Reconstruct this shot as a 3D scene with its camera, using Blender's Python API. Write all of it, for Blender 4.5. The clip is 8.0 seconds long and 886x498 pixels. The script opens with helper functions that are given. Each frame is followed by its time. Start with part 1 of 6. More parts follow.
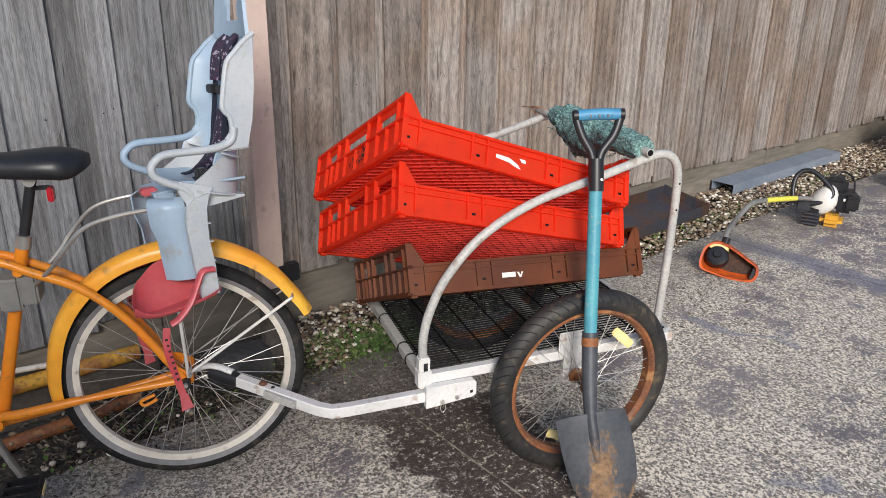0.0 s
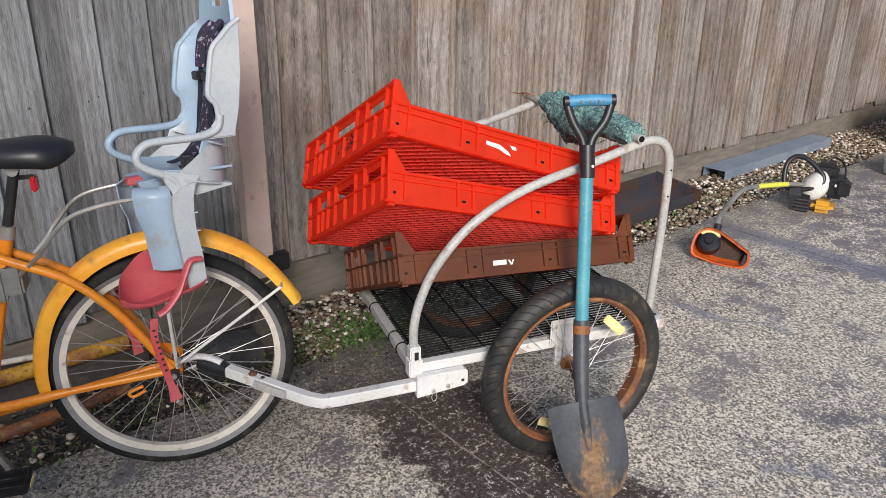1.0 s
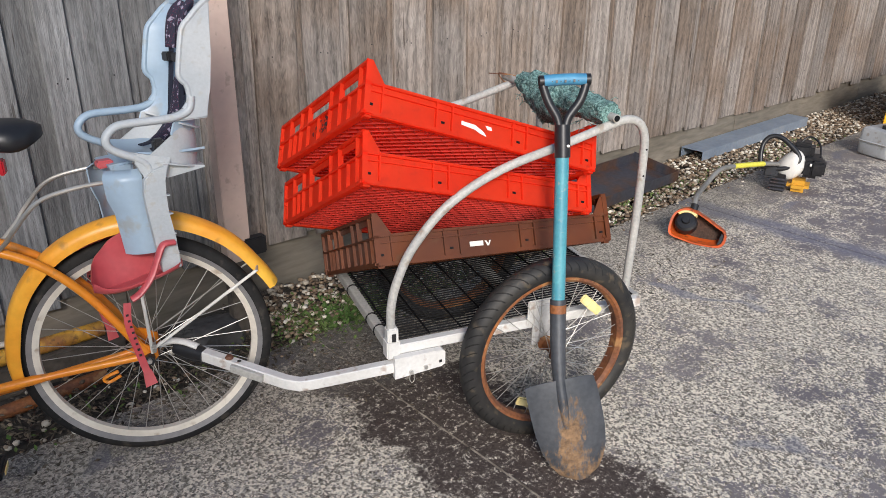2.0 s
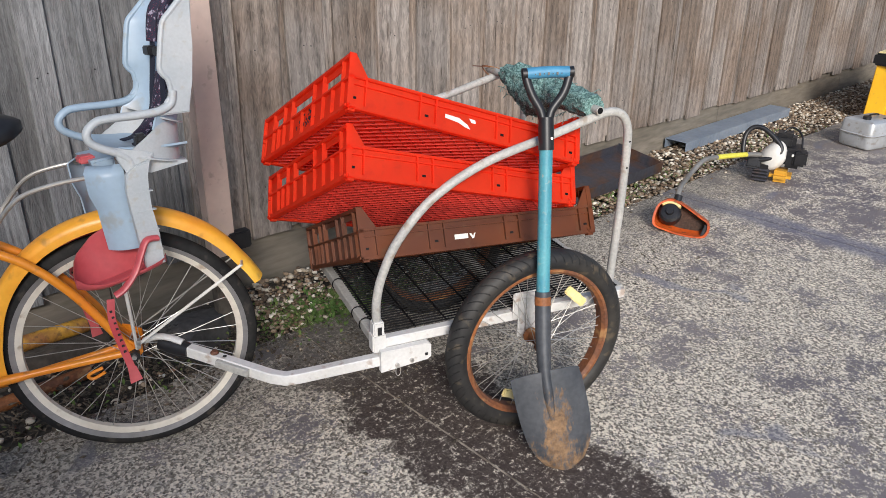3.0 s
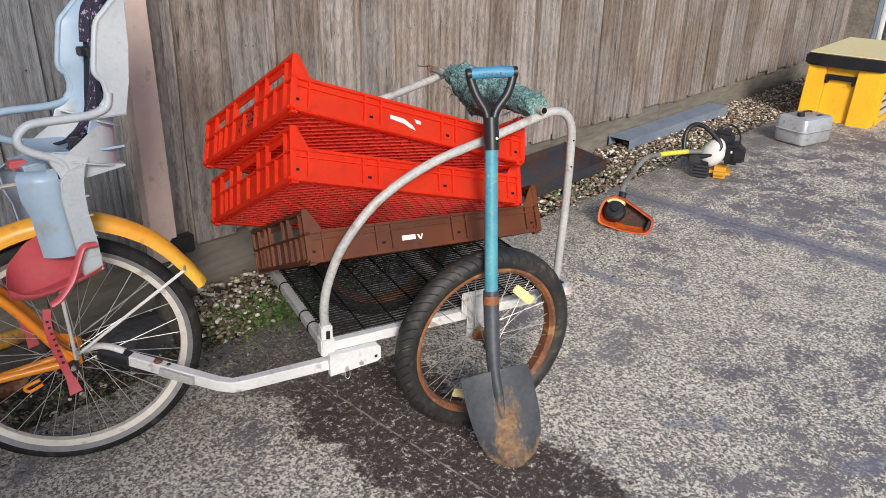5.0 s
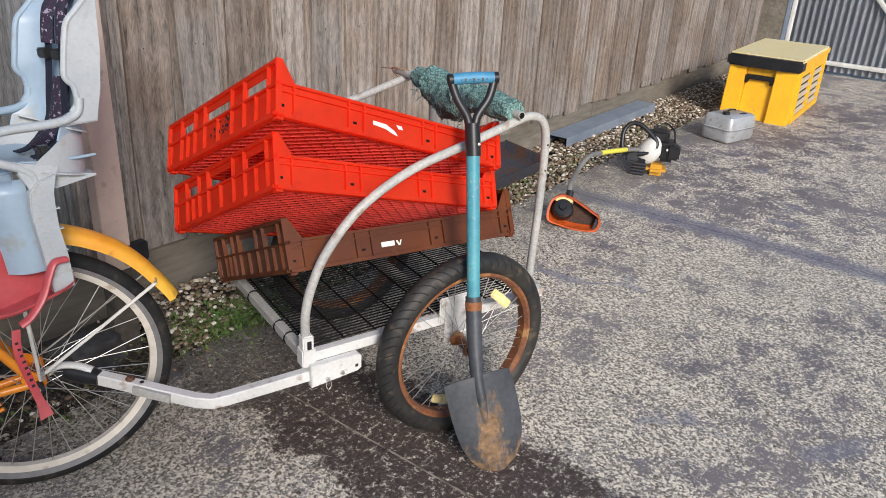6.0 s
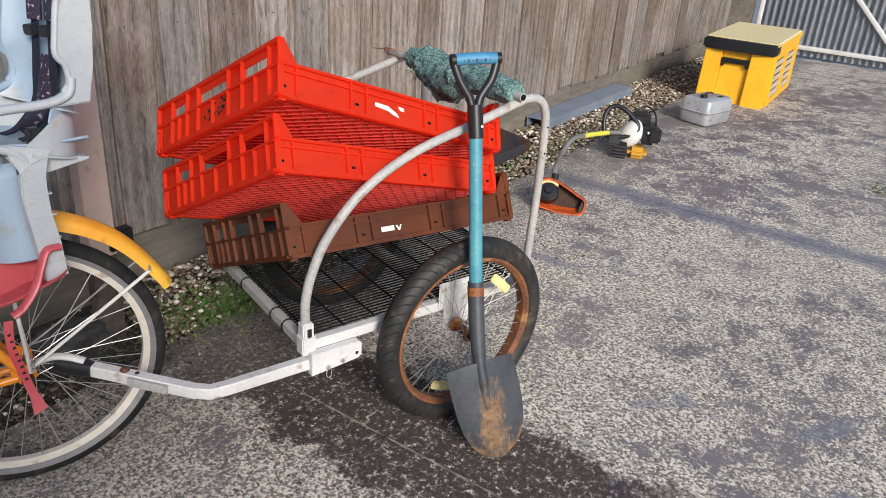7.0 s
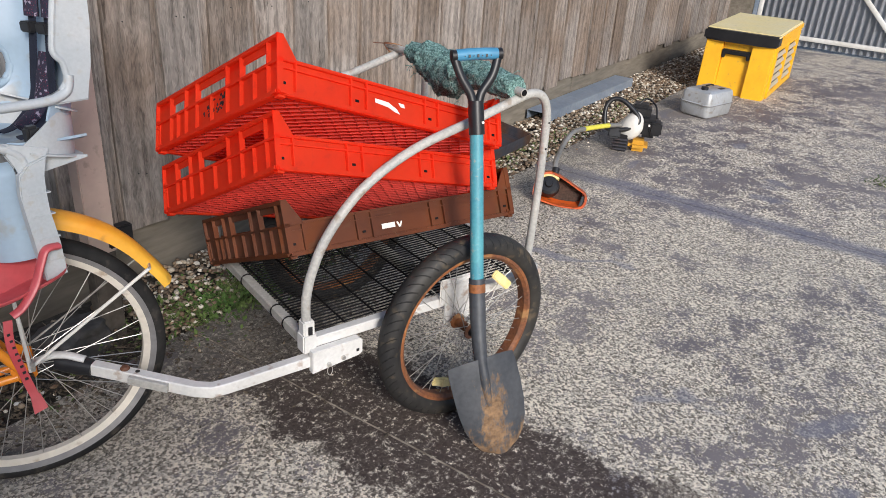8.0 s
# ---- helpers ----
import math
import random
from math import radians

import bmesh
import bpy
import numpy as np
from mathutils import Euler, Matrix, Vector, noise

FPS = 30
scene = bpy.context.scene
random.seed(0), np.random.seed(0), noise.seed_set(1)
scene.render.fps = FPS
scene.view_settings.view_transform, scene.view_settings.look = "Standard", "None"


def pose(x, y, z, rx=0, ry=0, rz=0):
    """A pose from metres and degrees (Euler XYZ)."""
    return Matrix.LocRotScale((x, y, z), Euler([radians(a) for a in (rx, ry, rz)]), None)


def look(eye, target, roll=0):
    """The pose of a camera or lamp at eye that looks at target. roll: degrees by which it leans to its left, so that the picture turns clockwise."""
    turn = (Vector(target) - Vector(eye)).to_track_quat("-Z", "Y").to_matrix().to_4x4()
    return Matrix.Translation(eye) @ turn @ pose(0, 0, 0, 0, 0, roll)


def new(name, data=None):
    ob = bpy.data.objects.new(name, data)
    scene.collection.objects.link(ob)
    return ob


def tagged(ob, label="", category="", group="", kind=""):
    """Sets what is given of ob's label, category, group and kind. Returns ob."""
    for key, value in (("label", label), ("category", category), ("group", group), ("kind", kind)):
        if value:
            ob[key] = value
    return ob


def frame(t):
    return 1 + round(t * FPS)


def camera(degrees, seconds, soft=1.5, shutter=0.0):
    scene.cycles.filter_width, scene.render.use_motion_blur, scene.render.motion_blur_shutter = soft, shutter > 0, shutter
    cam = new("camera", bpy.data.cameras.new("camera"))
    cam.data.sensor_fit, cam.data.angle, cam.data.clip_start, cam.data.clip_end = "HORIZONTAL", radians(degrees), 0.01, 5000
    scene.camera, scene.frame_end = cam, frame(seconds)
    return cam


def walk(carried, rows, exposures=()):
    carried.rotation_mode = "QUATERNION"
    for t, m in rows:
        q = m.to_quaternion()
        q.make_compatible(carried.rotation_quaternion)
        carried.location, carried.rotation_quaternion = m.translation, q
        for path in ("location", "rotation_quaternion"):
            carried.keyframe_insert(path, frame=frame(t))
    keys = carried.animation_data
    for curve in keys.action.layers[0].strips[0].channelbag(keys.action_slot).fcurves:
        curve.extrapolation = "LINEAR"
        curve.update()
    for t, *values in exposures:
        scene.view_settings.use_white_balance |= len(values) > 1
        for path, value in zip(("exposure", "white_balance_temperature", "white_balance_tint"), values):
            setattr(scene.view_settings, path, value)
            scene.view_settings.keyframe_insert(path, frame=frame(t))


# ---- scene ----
cam = camera(60.7, 8.0, soft=0.5)
PATH = [
    (0, (0.257, -0.21, 1.551), (0.103, 1.649, 0.831), 0.8),
    (0.5, (0.257, -0.203, 1.55), (0.109, 1.653, 0.819), 0.8),
    (1, (0.262, -0.192, 1.545), (0.129, 1.658, 0.795), 0.7),
    (1.5, (0.273, -0.188, 1.536), (0.164, 1.654, 0.765), 0.7),
    (3, (0.282, -0.191, 1.541), (0.235, 1.638, 0.733), 0.7),
    (3.5, (0.286, -0.19, 1.539), (0.248, 1.639, 0.731), 0.7),
    (4, (0.282, -0.196, 1.543), (0.258, 1.634, 0.735), 0.8),
    (4.5, (0.276, -0.199, 1.539), (0.288, 1.631, 0.732), 0.9),
    (5, (0.289, -0.185, 1.544), (0.374, 1.643, 0.736), 1.3),
    (5.2, (0.29, -0.17, 1.551), (0.412, 1.654, 0.74), 1.6),
    (6.3, (0.034, -0.123, 1.567), (0.385, 1.666, 0.745), 3.5),
    (6.5, (0.02, -0.109, 1.566), (0.387, 1.673, 0.736), 3.6),
    (7, (0.009, -0.084, 1.547), (0.398, 1.683, 0.696), 4.0),
    (7.5, (-0.001, -0.077, 1.555), (0.389, 1.684, 0.691), 4.0),
    (8, (0.008, -0.068, 1.557), (0.397, 1.689, 0.685), 3.9),
]
walk(cam, [(t, look(eye, target, roll)) for t, eye, target, roll in PATH])

# ---- light ----
world = bpy.data.worlds.new("world")
scene.world = world
world.use_nodes = True
wn = world.node_tree.nodes
sky = wn.new("ShaderNodeTexSky")
sky.sky_type = "NISHITA"
sky.sun_disc = False
sky.sun_elevation, sky.sun_rotation = radians(27), radians(171)
sky.air_density, sky.dust_density = 1.0, 1.0
wn["Background"].inputs[1].default_value = 0.118
world.node_tree.links.new(sky.outputs[0], wn["Background"].inputs[0])
sun_data = bpy.data.lights.new("sun", "SUN")
sun_data.energy, sun_data.angle, sun_data.color = 2.7, radians(18), (1.0, 0.955, 0.925)
sun = new("sun", sun_data)
sun.matrix_world = look((1.2, -5.9, 4.1), (0, 2, 0))
scene.view_settings.exposure = 0.44


# ---- materials ----
def mat(name, color, rough=0.6, metal=0.0, noise_scale=40.0, amount=0.25, second=None, patch_scale=5.0, patch=0.5, soft=0.12, bump=0.15, dirt=None, dirt_amount=0.0, spec=0.5, stretch=None, obj=False, subsurface=0.0):
    """Plain surface: fine grain of the base colour, larger patches of a second colour, dirt, fine relief."""
    m = bpy.data.materials.new(name)
    m.use_nodes = True
    nt = m.node_tree
    N, L = nt.nodes, nt.links
    b = N["Principled BSDF"]
    tc = N.new("ShaderNodeTexCoord")
    mp = N.new("ShaderNodeMapping")
    L.new(tc.outputs["Object"], mp.inputs[0])
    if stretch:
        mp.inputs["Scale"].default_value = stretch
    n1 = N.new("ShaderNodeTexNoise")
    n1.inputs["Scale"].default_value, n1.inputs["Detail"].default_value = noise_scale, 6
    n2 = N.new("ShaderNodeTexNoise")
    n2.inputs["Scale"].default_value, n2.inputs["Detail"].default_value = patch_scale, 5
    L.new(mp.outputs[0], n1.inputs["Vector"])
    L.new(mp.outputs[0], n2.inputs["Vector"])
    ramp = N.new("ShaderNodeValToRGB")
    ramp.color_ramp.elements[0].position, ramp.color_ramp.elements[1].position = patch - soft, patch + soft
    c2 = second or tuple(v * 0.8 for v in color)
    ramp.color_ramp.elements[0].color, ramp.color_ramp.elements[1].color = (*color, 1), (*c2, 1)
    L.new(n2.outputs["Fac"], ramp.inputs[0])
    hsv = N.new("ShaderNodeHueSaturation")
    rng = N.new("ShaderNodeMapRange")
    rng.inputs["From Min"].default_value, rng.inputs["From Max"].default_value = 0.25, 0.75
    rng.inputs["To Min"].default_value, rng.inputs["To Max"].default_value = 1 - amount, 1 + amount
    L.new(n1.outputs["Fac"], rng.inputs["Value"])
    L.new(ramp.outputs[0], hsv.inputs["Color"])
    L.new(rng.outputs[0], hsv.inputs["Value"])
    last = hsv.outputs[0]
    if dirt:
        n3 = N.new("ShaderNodeTexNoise")
        n3.inputs["Scale"].default_value, n3.inputs["Detail"].default_value = patch_scale * 5.0, 9
        L.new(mp.outputs[0], n3.inputs["Vector"])
        r3 = N.new("ShaderNodeValToRGB")
        r3.color_ramp.elements[0].position, r3.color_ramp.elements[1].position = 0.62 - dirt_amount * 0.3, 0.72 - dirt_amount * 0.2
        L.new(n3.outputs["Fac"], r3.inputs[0])
        mx = N.new("ShaderNodeMix")
        mx.data_type = "RGBA"
        thin = N.new("ShaderNodeMath")
        thin.operation = "MULTIPLY"
        thin.inputs[1].default_value = 0.65
        L.new(r3.outputs[0], thin.inputs[0])
        L.new(thin.outputs[0], mx.inputs["Factor"])
        L.new(last, mx.inputs["A"])
        mx.inputs["B"].default_value = (*dirt, 1)
        last = mx.outputs["Result"]
    L.new(last, b.inputs["Base Color"])
    b.inputs["Roughness"].default_value, b.inputs["Metallic"].default_value = rough, metal
    b.inputs["Specular IOR Level"].default_value = spec
    if bump:
        bp = N.new("ShaderNodeBump")
        bp.inputs["Strength"].default_value, bp.inputs["Distance"].default_value = bump, 0.002
        L.new(n1.outputs["Fac"], bp.inputs["Height"])
        L.new(bp.outputs[0], b.inputs["Normal"])
    return m


def thin_plastic(m, color, share_through):
    """Lets some light through a thin moulded wall."""
    N, L = m.node_tree.nodes, m.node_tree.links
    tr = N.new("ShaderNodeBsdfTranslucent")
    tr.inputs[0].default_value = (*color, 1)
    mx = N.new("ShaderNodeMixShader")
    mx.inputs[0].default_value = share_through
    L.new(N["Principled BSDF"].outputs[0], mx.inputs[1])
    L.new(tr.outputs[0], mx.inputs[2])
    L.new(mx.outputs[0], N["Material Output"].inputs[0])
    return m


RED = mat("red_plastic", (0.98, 0.105, 0.036), 0.45, spec=0.4, second=(0.93, 0.085, 0.03), amount=0.08, dirt=(0.55, 0.07, 0.035), dirt_amount=0.06, noise_scale=60, patch_scale=6, bump=0.05)
thin_plastic(RED, (1.0, 0.13, 0.05), 0.68)
# Crate red again, darkened to stand for less light coming through the ribs.
RIB = mat("shaded_red_ribs", (0.66, 0.042, 0.026), 0.5, second=(0.55, 0.036, 0.024), amount=0.1, bump=0.05)
BROWN = mat("brown_plastic", (0.135, 0.038, 0.012), 0.40, spec=0.3, second=(0.085, 0.026, 0.011), amount=0.12, dirt=(0.11, 0.05, 0.025), dirt_amount=0.05, bump=0.05)
ORANGE = mat("orange_paint", (0.78, 0.22, 0.015), 0.3, second=(0.72, 0.25, 0.02), amount=0.08, dirt=(0.25, 0.13, 0.05), dirt_amount=0.08, noise_scale=30, bump=0.02)
FENDER = mat("faded_fender_paint", (0.86, 0.50, 0.06), 0.35, patch=0.57, second=(0.8, 0.26, 0.015), amount=0.08, patch_scale=3.0, soft=0.2, dirt=(0.3, 0.16, 0.05), dirt_amount=0.08, bump=0.02)
TYRE = mat("tyre_rubber", (0.012, 0.012, 0.013), 0.8, spec=0.3, second=(0.022, 0.021, 0.020), amount=0.3, dirt=(0.07, 0.06, 0.05), dirt_amount=0.06, bump=0.3)
SIDEWALL = mat("grey_sidewall", (0.26, 0.25, 0.25), 0.7, second=(0.19, 0.185, 0.185), amount=0.2)


def tread_material():
    """Rubber with curved tread cuts round the crown."""
    m = mat("treaded_tyre_rubber", (0.014, 0.014, 0.015), 0.6, second=(0.030, 0.027, 0.023), amount=0.3, dirt=(0.12, 0.09, 0.055), dirt_amount=0.14, bump=0)
    N, L = m.node_tree.nodes, m.node_tree.links
    b = N["Principled BSDF"]
    tc = N.new("ShaderNodeTexCoord")
    sep = N.new("ShaderNodeSeparateXYZ")
    L.new(tc.outputs["Object"], sep.inputs[0])
    def op(kind, a, c=0.0):
        x = N.new("ShaderNodeMath")
        x.operation = kind
        for i, v in enumerate((a, c)):
            if isinstance(v, float):
                x.inputs[i].default_value = v
            else:
                L.new(v, x.inputs[i])
        return x.outputs[0]
    side = op("ABSOLUTE", sep.outputs["Y"])
    wave = op("SINE", op("ADD", op("MULTIPLY", op("ARCTAN2", sep.outputs["Z"], sep.outputs["X"]), 60.0), op("MULTIPLY", side, 240.0)))
    cut = N.new("ShaderNodeMapRange")
    cut.inputs["From Min"].default_value, cut.inputs["From Max"].default_value = 0.93, 0.985
    L.new(wave, cut.inputs["Value"])
    rad = op("SQRT", op("ADD", op("MULTIPLY", sep.outputs["X"], sep.outputs["X"]), op("MULTIPLY", sep.outputs["Z"], sep.outputs["Z"])))
    crown = N.new("ShaderNodeMapRange")
    crown.inputs["From Min"].default_value, crown.inputs["From Max"].default_value = 0.280, 0.286
    L.new(rad, crown.inputs["Value"])
    groove = op("MULTIPLY", cut.outputs[0], op("MULTIPLY", crown.outputs[0], op("GREATER_THAN", side, 0.005)))
    base = b.inputs["Base Color"].links[0].from_socket
    # Groove colour is blackened too, painting shade into the cuts.
    mx = N.new("ShaderNodeMix")
    mx.data_type = "RGBA"
    L.new(op("MULTIPLY", groove, 0.7), mx.inputs["Factor"])
    L.new(base, mx.inputs["A"])
    mx.inputs["B"].default_value = (0.004, 0.004, 0.004, 1)
    L.new(mx.outputs["Result"], b.inputs["Base Color"])
    bp = N.new("ShaderNodeBump")
    bp.inputs["Strength"].default_value, bp.inputs["Distance"].default_value = 1.0, 0.006
    bp.invert = True
    L.new(groove, bp.inputs["Height"])
    L.new(bp.outputs[0], b.inputs["Normal"])
    return m


TREAD = tread_material()
CREAM = mat("cream_rim_paint", (0.74, 0.69, 0.60), 0.35, second=(0.62, 0.57, 0.49), amount=0.12, dirt=(0.3, 0.2, 0.12), dirt_amount=0.1)
RUST = mat("rusty_rim", (0.30, 0.105, 0.03), 0.6, second=(0.12, 0.05, 0.03), amount=0.35, dirt=(0.45, 0.25, 0.1), dirt_amount=0.2, noise_scale=90)
STEEL = mat("bright_steel", (0.66, 0.64, 0.60), 0.35, 0.7, second=(0.4, 0.38, 0.35), amount=0.12)
PAINTED = mat("chalky_grey_tube", (0.47, 0.455, 0.42), 0.5, second=(0.38, 0.375, 0.355), amount=0.18, dirt=(0.25, 0.18, 0.12), dirt_amount=0.12, noise_scale=120)
WHITE = mat("worn_white_paint", (0.74, 0.73, 0.71), 0.4, second=(0.65, 0.64, 0.61), amount=0.08, dirt=(0.30, 0.17, 0.09), dirt_amount=0.12, noise_scale=90)
BLACKP = mat("black_plastic", (0.011, 0.011, 0.013), 0.4, second=(0.018, 0.018, 0.020), amount=0.2, bump=0.1)
WIRE = mat("black_coated_wire", (0.006, 0.006, 0.007), 0.6, bump=0, spec=0.2)
# Same seat plastic twice: bluish tone for shaded parts, whitish for the lit side.
SEATP = mat("pale_grey_seat_plastic", (0.40, 0.52, 0.63), 0.36, second=(0.37, 0.48, 0.59), amount=0.05, dirt=(0.36, 0.35, 0.32), dirt_amount=0.06, noise_scale=70, patch_scale=4, bump=0.05)
SEATW = mat("whitish_lit_seat_plastic", (0.47, 0.49, 0.50), 0.45, second=(0.41, 0.44, 0.46), amount=0.06, dirt=(0.40, 0.38, 0.34), dirt_amount=0.1, noise_scale=150, patch_scale=9, bump=0.1)
thin_plastic(SEATP, (0.42, 0.54, 0.66), 0.2)
PINK = mat("faded_red_plastic", (0.46, 0.04, 0.05), 0.4, second=(0.55, 0.12, 0.13), amount=0.1, patch_scale=6, soft=0.2, bump=0.05)
NAVY = mat("navy_webbing", (0.012, 0.016, 0.035), 0.85, amount=0.3, noise_scale=200, bump=0.4)
FLORAL = mat("floral_pad_fabric", (0.02, 0.02, 0.04), 0.9, second=(0.32, 0.28, 0.36), patch=0.60, soft=0.02, patch_scale=70, amount=0.1, dirt=(0.4, 0.03, 0.08), dirt_amount=0.1)
TEAL = mat("teal_fibreglass", (0.06, 0.26, 0.33), 0.5, second=(0.09, 0.33, 0.38), amount=0.12, dirt=(0.35, 0.33, 0.28), dirt_amount=0.05, noise_scale=120, patch_scale=12)
GRIPB = mat("blue_grip", (0.05, 0.22, 0.38), 0.5, second=(0.07, 0.26, 0.42), amount=0.1)
BLADE_PLAIN = mat("blackened_blade_steel", (0.06, 0.065, 0.075), 0.5, 0.3, second=(0.09, 0.095, 0.105), amount=0.2, dirt=(0.26, 0.15, 0.08), dirt_amount=0.05, noise_scale=60)
NET = mat("green_shade_netting", (0.05, 0.12, 0.11), 0.9, second=(0.22, 0.36, 0.33), amount=0.6, noise_scale=220, patch_scale=150, soft=0.12, bump=1.0)
GALV = mat("galvanised_steel", (0.36, 0.43, 0.52), 0.42, 0.5, second=(0.3, 0.37, 0.47), amount=0.12, dirt=(0.45, 0.43, 0.4), dirt_amount=0.1, patch_scale=9)
DARKRUST = mat("rusted_tray_steel", (0.058, 0.060, 0.075), 0.5, 0.3, second=(0.11, 0.055, 0.032), amount=0.25, patch_scale=7, patch=0.56)
YELLOW = mat("yellow_polyethylene", (0.93, 0.50, 0.02), 0.45, second=(0.88, 0.45, 0.018), amount=0.05, dirt=(0.6, 0.33, 0.06), dirt_amount=0.0, bump=0.03)
YELLOWTOP = mat("bleached_yellow_lid", (0.80, 0.66, 0.30), 0.55, second=(0.78, 0.68, 0.42), amount=0.06, soft=0.25, dirt=(0.6, 0.5, 0.3), dirt_amount=0.02)
CAN = mat("silver_can_paint", (0.50, 0.52, 0.54), 0.35, 0.3, second=(0.40, 0.41, 0.41), amount=0.1, dirt=(0.3, 0.25, 0.2), dirt_amount=0.06)
HOTORANGE = mat("orange_guard_plastic", (0.62, 0.10, 0.015), 0.4, second=(0.42, 0.07, 0.015), amount=0.12, patch_scale=9, dirt=(0.10, 0.05, 0.03), dirt_amount=0.3)
GREYTUBE = mat("scratched_grey_shaft", (0.32, 0.31, 0.29), 0.45, 0.4, second=(0.24, 0.23, 0.21), amount=0.15)
CHALK = mat("white_engine_cover", (0.75, 0.74, 0.70), 0.4, amount=0.08, second=(0.65, 0.63, 0.58))
LABEL = mat("white_paper_label", (0.78, 0.76, 0.72), 0.7, amount=0.06, second=(0.7, 0.68, 0.62))
AMBER = mat("amber_reflector", (0.82, 0.64, 0.22), 0.25, amount=0.1, second=(0.84, 0.72, 0.38), dirt=(0.5, 0.4, 0.2), dirt_amount=0.1)
REDLENS = mat("red_reflector", (0.5, 0.02, 0.03), 0.2, amount=0.05)
POST = mat("pinkish_beige_post_paint", (0.55, 0.425, 0.36), 0.6, second=(0.51, 0.39, 0.335), amount=0.06, noise_scale=30, dirt=(0.3, 0.24, 0.2), dirt_amount=0.05, bump=0.1)
PLINTH = mat("weathered_plinth_timber", (0.21, 0.183, 0.145), 0.85, second=(0.145, 0.127, 0.10), amount=0.3, noise_scale=25, stretch=(0.25, 1, 1.4), patch_scale=3, dirt=(0.12, 0.11, 0.075), dirt_amount=0.12)
LOG = mat("cut_log", (0.10, 0.085, 0.07), 0.9, amount=0.4, noise_scale=30)
STONE = mat("dark_stone", (0.075, 0.072, 0.07), 0.9, amount=0.35, noise_scale=30, bump=0.6)
BARK = mat("rusty_yellow_pipe", (0.62, 0.33, 0.04), 0.6, second=(0.3, 0.12, 0.04), amount=0.25, patch_scale=14, dirt=(0.1, 0.05, 0.03), dirt_amount=0.3)


def blade_material():
    """Black steel; dried mud thick near the point and in streaks up the middle."""
    m = mat("muddy_black_blade_steel", (0.058, 0.064, 0.075), 0.45, 0.3, second=(0.09, 0.096, 0.108), amount=0.2, noise_scale=60)
    N, L = m.node_tree.nodes, m.node_tree.links
    b = N["Principled BSDF"]
    base = b.inputs["Base Color"].links[0].from_socket
    tc = N.new("ShaderNodeTexCoord")
    sep = N.new("ShaderNodeSeparateXYZ")
    L.new(tc.outputs["Object"], sep.inputs[0])
    def noise_at(scale, sc):
        mp = N.new("ShaderNodeMapping")
        mp.inputs["Scale"].default_value = sc
        L.new(tc.outputs["Object"], mp.inputs[0])
        t = N.new("ShaderNodeTexNoise")
        t.inputs["Scale"].default_value, t.inputs["Detail"].default_value, t.inputs["Roughness"].default_value = scale, 8, 0.7
        L.new(mp.outputs[0], t.inputs["Vector"])
        return t.outputs["Fac"]
    def op(kind, a, c):
        x = N.new("ShaderNodeMath")
        x.operation = kind
        for i, v in enumerate((a, c)):
            if isinstance(v, float):
                x.inputs[i].default_value = v
            else:
                L.new(v, x.inputs[i])
        return x.outputs[0]
    def span(v, a, c):
        r = N.new("ShaderNodeMapRange")
        r.inputs["From Min"].default_value, r.inputs["From Max"].default_value = a, c
        L.new(v, r.inputs["Value"])
        return r.outputs[0]
    low = span(sep.outputs["Z"], 0.20, 0.02)
    mid = op("MULTIPLY", span(op("ABSOLUTE", op("ADD", sep.outputs["X"], 0.012), 0.0), 0.075, 0.02), span(sep.outputs["Z"], 0.36, 0.16))
    reach = op("MAXIMUM", low, mid)
    mask = span(op("ADD", op("MULTIPLY", reach, 0.34), op("ADD", op("MULTIPLY", noise_at(22, (1, 1, 0.6)), 0.7), op("MULTIPLY", noise_at(110, (1, 1, 0.35)), 0.6))), 0.85, 0.98)
    mud = N.new("ShaderNodeValToRGB")
    mud.color_ramp.elements[0].color, mud.color_ramp.elements[1].color = (0.13, 0.085, 0.055, 1), (0.36, 0.225, 0.125, 1)
    mud.color_ramp.elements[0].position, mud.color_ramp.elements[1].position = 0.35, 0.65
    L.new(noise_at(40, (1, 1, 1)), mud.inputs[0])
    mx = N.new("ShaderNodeMix")
    mx.data_type = "RGBA"
    L.new(mask, mx.inputs["Factor"])
    L.new(base, mx.inputs["A"])
    L.new(mud.outputs[0], mx.inputs["B"])
    L.new(mx.outputs["Result"], b.inputs["Base Color"])
    rg = N.new("ShaderNodeMapRange")
    rg.inputs["To Min"].default_value, rg.inputs["To Max"].default_value = 0.45, 0.95
    L.new(mask, rg.inputs["Value"])
    L.new(rg.outputs[0], b.inputs["Roughness"])
    return m


BLADE = blade_material()
SLAT = mat("dusty_louvre_plastic", (0.50, 0.41, 0.30), 0.6, second=(0.5, 0.42, 0.3), amount=0.15)
JOINT = mat("sandy_joint_filler", (0.52, 0.46, 0.38), 0.95, second=(0.22, 0.18, 0.14), amount=0.4, noise_scale=80, patch_scale=20)
DARKJOINT = mat("dark_joint_filler", (0.05, 0.05, 0.07), 0.8, amount=0.4)


